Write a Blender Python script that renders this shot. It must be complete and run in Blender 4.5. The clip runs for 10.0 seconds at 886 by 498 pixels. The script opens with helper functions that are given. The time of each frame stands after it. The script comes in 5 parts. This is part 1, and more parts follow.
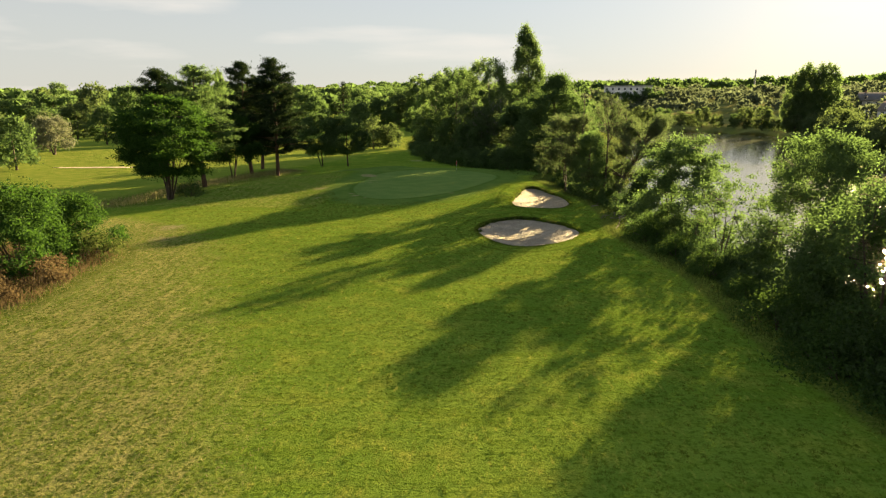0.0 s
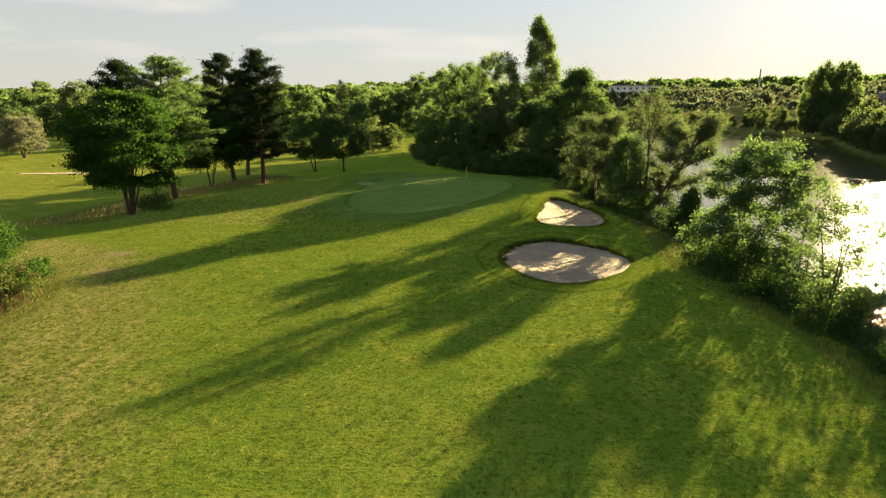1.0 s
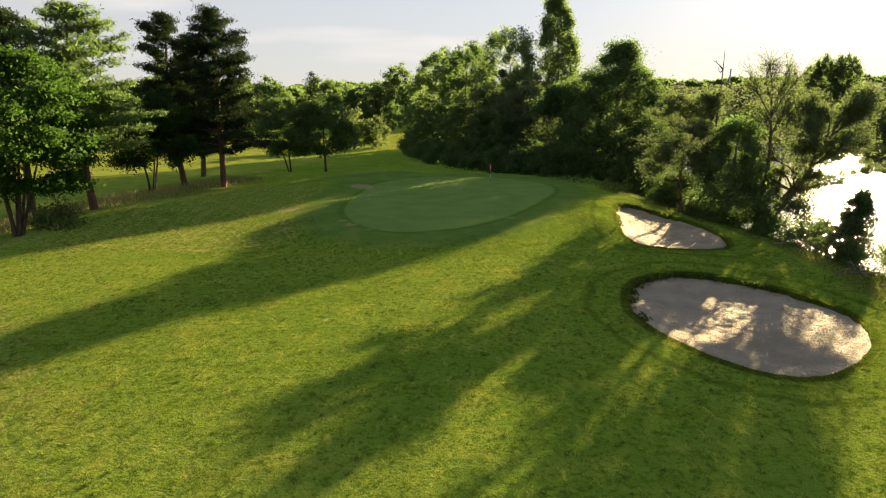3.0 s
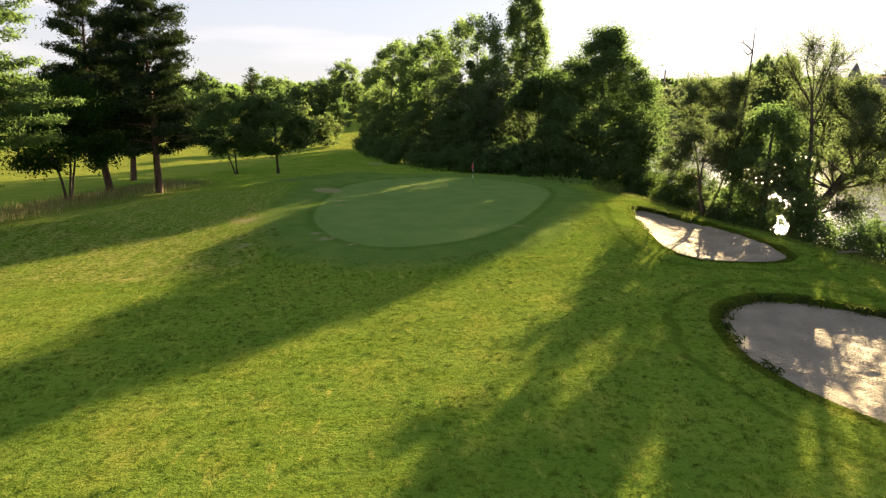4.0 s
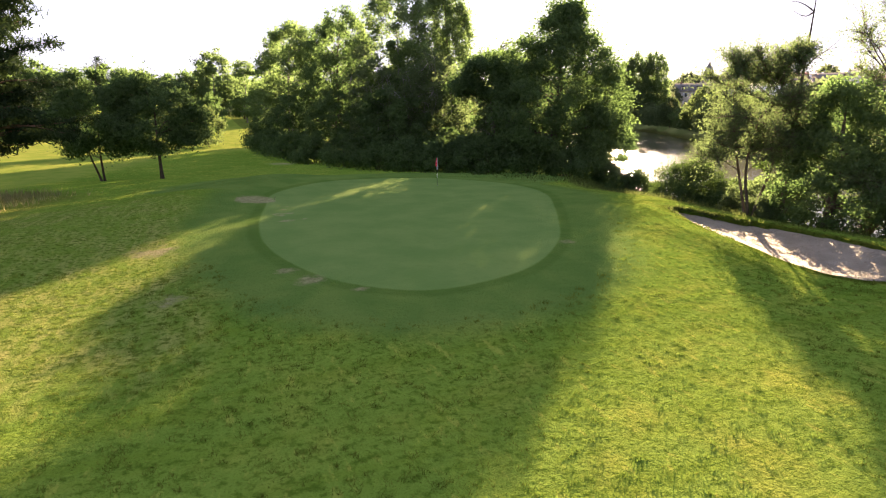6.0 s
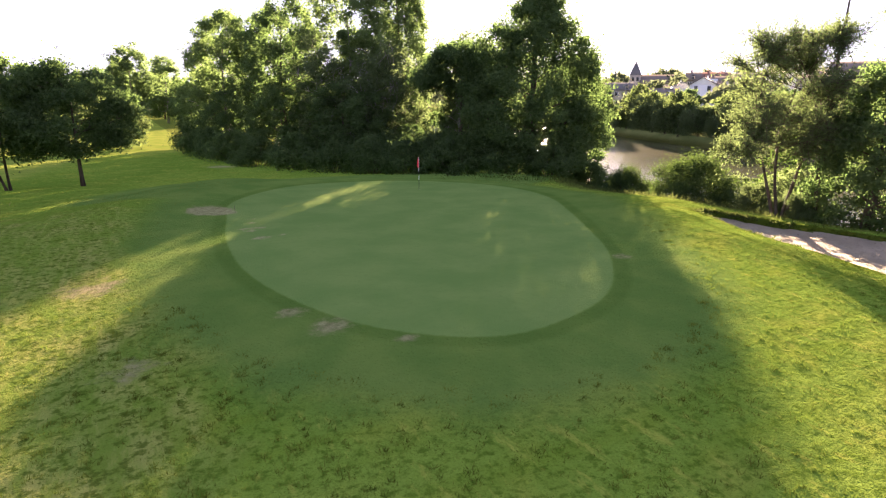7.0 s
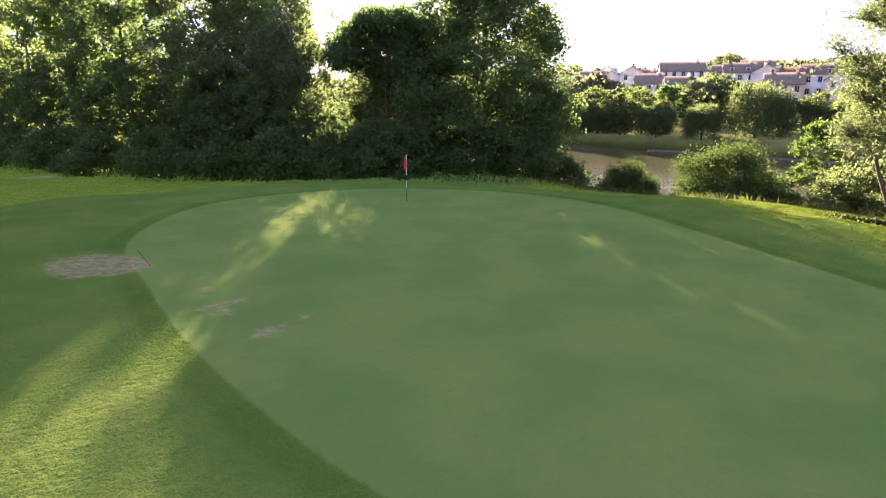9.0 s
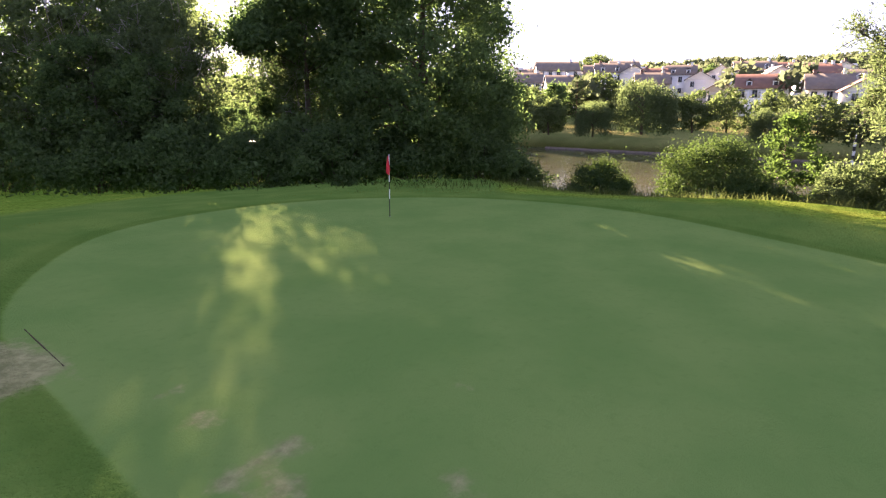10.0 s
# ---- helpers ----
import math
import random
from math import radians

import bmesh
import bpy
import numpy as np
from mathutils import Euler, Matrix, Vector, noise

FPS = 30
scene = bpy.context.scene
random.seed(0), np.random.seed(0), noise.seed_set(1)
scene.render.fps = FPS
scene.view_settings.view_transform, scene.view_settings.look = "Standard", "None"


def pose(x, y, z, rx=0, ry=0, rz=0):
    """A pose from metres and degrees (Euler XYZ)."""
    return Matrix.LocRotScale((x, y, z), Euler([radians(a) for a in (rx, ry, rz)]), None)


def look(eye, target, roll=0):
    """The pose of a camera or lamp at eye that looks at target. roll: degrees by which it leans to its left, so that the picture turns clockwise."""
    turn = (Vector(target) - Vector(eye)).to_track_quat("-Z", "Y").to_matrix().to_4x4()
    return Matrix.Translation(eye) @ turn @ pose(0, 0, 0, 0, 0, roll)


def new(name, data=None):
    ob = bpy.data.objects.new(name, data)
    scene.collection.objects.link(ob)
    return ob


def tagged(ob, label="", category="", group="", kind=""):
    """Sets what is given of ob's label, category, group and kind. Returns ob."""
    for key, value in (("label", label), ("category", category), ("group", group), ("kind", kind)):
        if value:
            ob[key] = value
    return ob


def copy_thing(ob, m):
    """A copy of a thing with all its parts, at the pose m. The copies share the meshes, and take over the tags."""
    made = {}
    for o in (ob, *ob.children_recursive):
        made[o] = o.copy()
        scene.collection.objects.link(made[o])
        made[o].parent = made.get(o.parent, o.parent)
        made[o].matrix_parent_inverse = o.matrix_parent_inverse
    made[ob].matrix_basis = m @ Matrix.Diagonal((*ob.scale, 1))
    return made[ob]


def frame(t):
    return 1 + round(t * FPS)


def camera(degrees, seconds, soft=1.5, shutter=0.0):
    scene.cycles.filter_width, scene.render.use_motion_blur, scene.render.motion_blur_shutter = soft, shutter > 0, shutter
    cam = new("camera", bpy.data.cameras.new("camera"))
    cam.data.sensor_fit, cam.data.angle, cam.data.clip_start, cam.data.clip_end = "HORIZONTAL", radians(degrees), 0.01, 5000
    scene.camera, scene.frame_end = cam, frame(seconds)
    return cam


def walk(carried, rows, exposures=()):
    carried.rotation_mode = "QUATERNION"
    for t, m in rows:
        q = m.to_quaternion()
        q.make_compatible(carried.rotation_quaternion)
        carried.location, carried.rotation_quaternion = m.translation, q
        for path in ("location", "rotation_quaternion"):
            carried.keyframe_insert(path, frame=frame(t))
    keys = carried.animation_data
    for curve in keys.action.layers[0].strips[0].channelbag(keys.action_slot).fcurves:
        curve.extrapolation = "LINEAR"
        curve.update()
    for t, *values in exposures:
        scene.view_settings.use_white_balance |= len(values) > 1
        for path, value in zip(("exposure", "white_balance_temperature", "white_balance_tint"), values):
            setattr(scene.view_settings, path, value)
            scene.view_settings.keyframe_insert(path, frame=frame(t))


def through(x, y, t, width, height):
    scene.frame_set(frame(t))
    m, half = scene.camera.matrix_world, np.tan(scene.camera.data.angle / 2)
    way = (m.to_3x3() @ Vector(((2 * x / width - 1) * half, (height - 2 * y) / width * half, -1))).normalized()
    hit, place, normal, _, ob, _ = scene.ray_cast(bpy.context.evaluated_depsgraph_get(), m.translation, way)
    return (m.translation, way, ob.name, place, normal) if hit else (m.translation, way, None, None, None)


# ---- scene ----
cam = camera(72.1, 10.0, soft=1.2)
METRES, EYE, TILT, LEAN, TURN = 86.0, 11.94, 0.0, 0.0, 0.0
ROWS = [
    (0.0, 0.0, 0.0, 0.0, 0.03, -13.84, -0.13),
    (0.5, -0.0058, 0.0679, -0.0023, 0.0, -13.86, -0.19),
    (1.0, -0.0143, 0.136, -0.0046, -0.03, -13.81, -0.15),
    (1.5, -0.0237, 0.1934, -0.0129, -0.22, -13.8, -0.18),
    (2.0, -0.0389, 0.2489, -0.0214, -0.53, -13.8, -0.2),
    (2.5, -0.0586, 0.3075, -0.0273, -1.28, -13.75, -0.2),
    (4.0, -0.1092, 0.4601, -0.0449, -8.63, -13.6, -0.28),
    (4.5, -0.1266, 0.5045, -0.0492, -11.36, -13.57, -0.22),
    (5.0, -0.1404, 0.5429, -0.054, -14.25, -13.58, -0.29),
    (5.5, -0.1526, 0.5813, -0.0588, -17.61, -13.58, -0.29),
    (7.0, -0.178, 0.6979, -0.069, -27.87, -13.49, -0.14),
    (7.5, -0.183, 0.7402, -0.0732, -31.18, -13.49, -0.18),
    (8.0, -0.1856, 0.7876, -0.0765, -34.56, -13.47, -0.15),
    (8.5, -0.185, 0.8338, -0.0802, -38.67, -13.42, -0.18),
    (9.0, -0.1811, 0.8786, -0.0837, -43.78, -13.43, -0.22),
    (9.5, -0.1736, 0.9235, -0.087, -49.26, -13.39, -0.26),
    (10.0, -0.163, 0.9676, -0.0899, -55.8, -13.37, -0.22),
]
walk(cam, [(t, pose(0, 0, EYE, TILT, LEAN, TURN) @ pose(METRES * x, METRES * y, METRES * z, 90 + pitch, roll, yaw)) for t, x, y, z, yaw, pitch, roll in ROWS],
     exposures=[(0.0, 2.95, 6750, 12), (2.5, 2.97, 6650, 15), (4.5, 3.42, 6300, 24), (7.0, 3.93, 5900, 41), (8.5, 4.10, 5750, 45), (10.0, 4.0, 5750, 43)])

# ---- light ----
SUN_AZ, SUN_EL = 37.0, 12.6          # degrees, clockwise from +y, and above the horizon
SUN_STRENGTH, SKY_STRENGTH = 5.0, 0.0215
sun_dir = Vector((math.sin(radians(SUN_AZ)) * math.cos(radians(SUN_EL)), math.cos(radians(SUN_AZ)) * math.cos(radians(SUN_EL)), math.sin(radians(SUN_EL))))
sun_data = bpy.data.lights.new("sun", "SUN")
sun_data.energy, sun_data.angle, sun_data.color = SUN_STRENGTH, radians(0.5), (1.0, 0.80, 0.44)
sun = new("sun", sun_data)
sun.matrix_world = look(sun_dir * 100, (0, 0, 0))

world = bpy.data.worlds.new("sky")
scene.world = world
world.use_nodes = True
wt = world.node_tree
wt.nodes.clear()
w_out, w_bg, w_sky = wt.nodes.new("ShaderNodeOutputWorld"), wt.nodes.new("ShaderNodeBackground"), wt.nodes.new("ShaderNodeTexSky")
w_sky.sky_type, w_sky.sun_disc = "NISHITA", False
w_sky.sun_elevation, w_sky.sun_rotation = radians(SUN_EL), radians(SUN_AZ)
w_sky.air_density, w_sky.dust_density, w_sky.ozone_density = 0.8, 0.3, 1.5
w_bg.inputs["Strength"].default_value = SKY_STRENGTH
w_tc, w_map, w_noise, w_range, w_mix = (wt.nodes.new("ShaderNode" + k) for k in ("TexCoord", "Mapping", "TexNoise", "MapRange", "Mix"))
w_map.inputs["Scale"].default_value, w_map.inputs["Rotation"].default_value = (1.2, 3.0, 11.0), (0.25, 0.12, 0.5)
w_noise.inputs["Scale"].default_value, w_noise.inputs["Detail"].default_value = 1.6, 5.0
for i, v in ((1, 0.53), (2, 0.70), (3, 0.0), (4, 0.6)):
    w_range.inputs[i].default_value = v
w_mix.data_type, w_mix.blend_type = "RGBA", "MIX"
w_mix.inputs[7].default_value = (6.0, 5.7, 5.2, 1.0)      # thin high cloud
wt.links.new(w_tc.outputs["Generated"], w_map.inputs["Vector"])
wt.links.new(w_map.outputs["Vector"], w_noise.inputs["Vector"])
wt.links.new(w_noise.outputs["Fac"], w_range.inputs[0])
wt.links.new(w_range.outputs[0], w_mix.inputs[0])
w_haze = wt.nodes.new("ShaderNodeMix")                    # an even veil of summer haze
w_haze.data_type = "RGBA"
w_haze.inputs[7].default_value = (3.9, 3.97, 3.75, 1.0)
w_split, w_fade = wt.nodes.new("ShaderNodeSeparateXYZ"), wt.nodes.new("ShaderNodeMapRange")      # thick at the horizon, thin overhead
for i, v in ((1, 0.04), (2, 0.60), (3, 0.88), (4, 0.20)):
    w_fade.inputs[i].default_value = v
wt.links.new(w_tc.outputs["Generated"], w_split.inputs[0])
wt.links.new(w_split.outputs[2], w_fade.inputs[0])
wt.links.new(w_fade.outputs[0], w_haze.inputs[0])
wt.links.new(w_sky.outputs["Color"], w_haze.inputs[6])
wt.links.new(w_haze.outputs[2], w_mix.inputs[6])
wt.links.new(w_mix.outputs[2], w_bg.inputs["Color"])
wt.links.new(w_bg.outputs["Background"], w_out.inputs["Surface"])


# ---- materials ----
class Graph:
    """A small wrapper for writing node trees."""

    def __init__(self, name):
        self.mat = bpy.data.materials.new(name)
        self.mat.use_nodes = True
        self.t = self.mat.node_tree
        self.t.nodes.clear()
        self.out = self.t.nodes.new("ShaderNodeOutputMaterial")
        self.geo = self.t.nodes.new("ShaderNodeNewGeometry")

    def put(self, socket, v):
        if isinstance(v, bpy.types.NodeSocket):
            self.t.links.new(v, socket)
        elif v is not None:
            if socket.type == "RGBA" and len(v) == 3:
                v = (*v, 1.0)
            socket.default_value = v

    def math(self, op, a, b=None, clamp=False):
        n = self.t.nodes.new("ShaderNodeMath")
        n.operation, n.use_clamp = op, clamp
        self.put(n.inputs[0], a)
        self.put(n.inputs[1], b)
        return n.outputs[0]

    def mix(self, f, a, b, mode="MIX"):
        n = self.t.nodes.new("ShaderNodeMix")
        n.data_type, n.blend_type = "RGBA", mode
        self.put(n.inputs[0], f)
        self.put(n.inputs[6], a)
        self.put(n.inputs[7], b)
        return n.outputs[2]

    def ramp(self, v, lo, hi, a=0.0, b=1.0):
        n = self.t.nodes.new("ShaderNodeMapRange")
        n.interpolation_type = "SMOOTHSTEP"
        for i, q in enumerate((v, lo, hi, a, b)):
            self.put(n.inputs[i], q)
        return n.outputs[0]

    def noise(self, scale, detail=3.0, rough=0.55, stretch=None, turn=0.0, own=False):
        n = self.t.nodes.new("ShaderNodeTexNoise")
        n.inputs["Scale"].default_value, n.inputs["Detail"].default_value, n.inputs["Roughness"].default_value = scale, detail, rough
        src = self.geo.outputs["Position"]
        if own:
            tc = self.t.nodes.new("ShaderNodeTexCoord")
            src = tc.outputs["Object"]
        if stretch:
            m = self.t.nodes.new("ShaderNodeMapping")
            m.inputs["Scale"].default_value, m.inputs["Rotation"].default_value = stretch, (0, 0, radians(turn))
            self.t.links.new(src, m.inputs["Vector"])
            src = m.outputs["Vector"]
        self.t.links.new(src, n.inputs["Vector"])
        return n.outputs["Fac"]

    def attr(self, name):
        n = self.t.nodes.new("ShaderNodeAttribute")
        n.attribute_name = name
        return n.outputs["Fac"]

    def island(self):
        return self.geo.outputs["Random Per Island"]

    def object_random(self):
        return self.t.nodes.new("ShaderNodeObjectInfo").outputs["Random"]

    def bump(self, height, strength=0.5, distance=0.05):
        n = self.t.nodes.new("ShaderNodeBump")
        n.inputs["Strength"].default_value, n.inputs["Distance"].default_value = strength, distance
        self.put(n.inputs["Height"], height)
        return n.outputs["Normal"]

    def blade_normal(self, scale, lean=0.9, keep=0.4, detail=2.0, rough=0.6, relief=None):
        """Normals of upright blades: tilted every way from one blade to the next."""
        n = self.t.nodes.new("ShaderNodeTexNoise")
        n.inputs["Scale"].default_value, n.inputs["Detail"].default_value, n.inputs["Roughness"].default_value = scale, detail, rough
        self.t.links.new(self.geo.outputs["Position"], n.inputs["Vector"])
        ops = []
        for op in ("SUBTRACT", "NORMALIZE", "MULTIPLY", "MULTIPLY", "ADD", "NORMALIZE"):
            v = self.t.nodes.new("ShaderNodeVectorMath")
            v.operation = op
            ops.append(v)
        self.t.links.new(n.outputs["Color"], ops[0].inputs[0])
        ops[0].inputs[1].default_value = (0.5, 0.5, 0.5)
        self.t.links.new(ops[0].outputs[0], ops[1].inputs[0])
        self.t.links.new(ops[1].outputs[0], ops[2].inputs[0])
        ops[2].inputs[1].default_value = (lean, lean, 0.15)
        self.t.links.new(relief or self.geo.outputs["Normal"], ops[3].inputs[0])
        ops[3].inputs[1].default_value = (keep, keep, keep)
        self.t.links.new(ops[2].outputs[0], ops[4].inputs[0])
        self.t.links.new(ops[3].outputs[0], ops[4].inputs[1])
        self.t.links.new(ops[4].outputs[0], ops[5].inputs[0])
        return ops[5].outputs[0]

    def surface(self, colour, rough=0.8, normal=None, metal=0.0, spec=0.3):
        n = self.t.nodes.new("ShaderNodeBsdfPrincipled")
        self.put(n.inputs["Base Color"], colour)
        self.put(n.inputs["Roughness"], rough)
        self.put(n.inputs["Normal"], normal)
        n.inputs["Metallic"].default_value, n.inputs["Specular IOR Level"].default_value = metal, spec
        self.t.links.new(n.outputs[0], self.out.inputs["Surface"])
        return self.mat

    def leafy(self, colour, through, share=0.45, gloss=0.06, gloss_rough=0.6, normal=None):
        d, tr, gl = (self.t.nodes.new("ShaderNodeBsdf" + k) for k in ("Diffuse", "Translucent", "Glossy"))
        self.put(d.inputs["Color"], colour)
        self.put(tr.inputs["Color"], through)
        gl.inputs["Roughness"].default_value = gloss_rough
        for k in (d, tr, gl):
            self.put(k.inputs["Normal"], normal)
        a, b = self.t.nodes.new("ShaderNodeMixShader"), self.t.nodes.new("ShaderNodeMixShader")
        a.inputs[0].default_value, b.inputs[0].default_value = share, gloss
        self.t.links.new(d.outputs[0], a.inputs[1])
        self.t.links.new(tr.outputs[0], a.inputs[2])
        self.t.links.new(a.outputs[0], b.inputs[1])
        self.t.links.new(gl.outputs[0], b.inputs[2])
        self.t.links.new(b.outputs[0], self.out.inputs["Surface"])
        return self.mat


def leaf_material(name, dark, light, glow, share=0.45, gloss=0.004, patch=0.35):
    g = Graph(name)
    f = g.math("ADD", g.math("MULTIPLY", g.island(), 0.55), g.math("MULTIPLY", g.noise(patch, 2.0), 0.6))
    f = g.math("ADD", f, g.math("MULTIPLY", g.object_random(), 0.25))
    f = g.ramp(f, 0.3, 1.05)
    return g.leafy(g.mix(f, dark, light), g.mix(f, tuple(0.6 * c for c in glow), glow), share, gloss)


def bark_material(name, a, b):
    g = Graph(name)
    n = g.noise(3.0, 5.0, 0.65, (1, 1, 0.25))
    return g.surface(g.mix(g.ramp(n, 0.3, 0.7), a, b), 0.9, g.bump(n, 0.7, 0.04), spec=0.1)


def plain_material(name, a, b, scale=2.0, rough=0.8, bump=0.2, spec=0.25, own=False):
    g = Graph(name)
    n1, n2 = g.noise(scale, 4.0, 0.6), g.noise(scale * 9, 3.0)
    f = g.math("ADD", g.math("MULTIPLY", g.ramp(n1, 0.3, 0.7), 0.7), g.math("MULTIPLY", g.ramp(n2, 0.3, 0.7), 0.3))
    f = g.math("ADD", g.math("MULTIPLY", f, 0.7), g.math("MULTIPLY", g.object_random(), 0.3))
    return g.surface(g.mix(f, a, b), rough, g.bump(n2, bump, 0.02), spec=spec)


LEAF = leaf_material("leaf_broad", (0.052, 0.087, 0.032), (0.103, 0.154, 0.057), (0.136, 0.224, 0.057), 0.46)
LEAF_MAPLE = leaf_material("leaf_maple", (0.016, 0.042, 0.010), (0.040, 0.086, 0.018), (0.075, 0.160, 0.020), 0.40)
LEAF_DARK = leaf_material("leaf_dark", (0.052, 0.085, 0.034), (0.098, 0.147, 0.053), (0.129, 0.218, 0.057), 0.46)
LEAF_WILLOW = leaf_material("leaf_willow", (0.064, 0.094, 0.042), (0.110, 0.148, 0.064), (0.145, 0.205, 0.066), 0.48, 0.004)
LEAF_PINE = leaf_material("needle_pine", (0.015, 0.031, 0.013), (0.035, 0.055, 0.022), (0.03, 0.05, 0.012), 0.2)
LEAF_POPLAR = leaf_material("leaf_poplar", (0.064, 0.103, 0.041), (0.124, 0.175, 0.064), (0.193, 0.293, 0.081), 0.50, 0.004)
LEAF_SILVER = leaf_material("leaf_silver", (0.10, 0.12, 0.075), (0.19, 0.20, 0.13), (0.22, 0.23, 0.12), 0.4, 0.004)
# hillside leaves: distance haze is put into the colour, paler and greyer
LEAF_FAR_HAZED = leaf_material("leaf_distant_hazed", (0.065, 0.086, 0.052), (0.116, 0.134, 0.080), (0.140, 0.175, 0.085), 0.42, 0.004, 0.08)
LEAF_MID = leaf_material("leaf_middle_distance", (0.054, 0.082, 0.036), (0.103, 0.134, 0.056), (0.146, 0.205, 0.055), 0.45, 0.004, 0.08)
LEAF_BRAMBLE = leaf_material("leaf_bramble", (0.033, 0.068, 0.018), (0.072, 0.126, 0.032), (0.105, 0.180, 0.030), 0.43, 0.004)
LEAF_IVY = leaf_material("leaf_creeper", (0.022, 0.048, 0.015), (0.058, 0.100, 0.028), (0.100, 0.165, 0.030), 0.28, 0.01)
GRASS_BLADE = leaf_material("grass_blade", (0.070, 0.092, 0.010), (0.160, 0.175, 0.026), (0.10, 0.16, 0.022), 0.40, 0.0)
GRASS_DRY = leaf_material("grass_dry", (0.155, 0.150, 0.060), (0.290, 0.272, 0.125), (0.32, 0.29, 0.12), 0.5, 0.004)
GRASS_WILD = leaf_material("grass_wild", (0.045, 0.074, 0.018), (0.092, 0.118, 0.034), (0.11, 0.14, 0.034), 0.45, 0.0)
STRAW_RED = leaf_material("grass_reddish", (0.070, 0.050, 0.028), (0.150, 0.112, 0.058), (0.14, 0.10, 0.045), 0.42, 0.0)
BARK = bark_material("bark", (0.045, 0.034, 0.025), (0.12, 0.095, 0.07))
BARK_PINE = bark_material("bark_pine", (0.07, 0.045, 0.032), (0.17, 0.105, 0.075))
BARK_PALE = bark_material("bark_pale", (0.16, 0.15, 0.13), (0.30, 0.28, 0.24))
WALL_CREAM = plain_material("render_cream", (0.68, 0.64, 0.56), (0.82, 0.78, 0.70), 0.3)
WALL_WHITE = plain_material("render_white", (0.76, 0.76, 0.74), (0.84, 0.84, 0.82), 0.3)
WALL_STONE = plain_material("wall_stone", (0.42, 0.38, 0.32), (0.56, 0.50, 0.42), 0.6)
ROOF_TILE = plain_material("roof_tile_brown", (0.150, 0.128, 0.106), (0.235, 0.196, 0.158), 0.8)
ROOF_RED = plain_material("roof_tile_red", (0.17, 0.10, 0.075), (0.26, 0.15, 0.115), 0.8)
ROOF_SLATE = plain_material("roof_slate", (0.13, 0.125, 0.12), (0.20, 0.19, 0.18), 0.8)
FRAME_WHITE = plain_material("window_paint", (0.60, 0.60, 0.58), (0.72, 0.72, 0.70), 2.0)
POLE_WHITE = plain_material("pole_white", (0.70, 0.70, 0.68), (0.80, 0.80, 0.78), 3.0, 0.4)
POLE_BLACK = plain_material("pole_black", (0.02, 0.02, 0.02), (0.04, 0.04, 0.04), 3.0, 0.4)
FLAG_RED = plain_material("flag_red", (0.55, 0.03, 0.04), (0.70, 0.05, 0.06), 6.0, 0.7)
SOIL = plain_material("soil", (0.05, 0.038, 0.025), (0.11, 0.085, 0.055), 1.5, 0.95, 0.8, 0.1)
ROCK = plain_material("driftwood_and_stone", (0.10, 0.08, 0.06), (0.26, 0.22, 0.18), 3.0, 0.9, 0.6, 0.15)
CONCRETE = plain_material("quay_concrete", (0.30, 0.28, 0.25), (0.42, 0.40, 0.36), 0.6, 0.9)


def glass_material():
    g = Graph("window_glass")
    return g.surface((0.03, 0.035, 0.04), 0.08, spec=0.6)


GLASS = glass_material()


def sand_material():
    g = Graph("bunker_sand")
    n1, n2, n3 = g.noise(0.7, 4.0), g.noise(5.0, 4.0, 0.65), g.noise(60.0, 2.0)
    c = g.mix(g.ramp(n1, 0.3, 0.7), (0.40, 0.345, 0.250), (0.52, 0.450, 0.330))
    c = g.mix(g.ramp(n2, 0.60, 0.72), c, (0.27, 0.22, 0.155))
    h = g.math("ADD", g.math("ADD", n2, g.math("MULTIPLY", g.noise(2.2, 3.0, 0.6), 1.6)), g.math("MULTIPLY", n3, 0.3))
    return g.surface(c, 0.95, g.bump(h, 1.0, 0.22), spec=0.1)


SAND = sand_material()


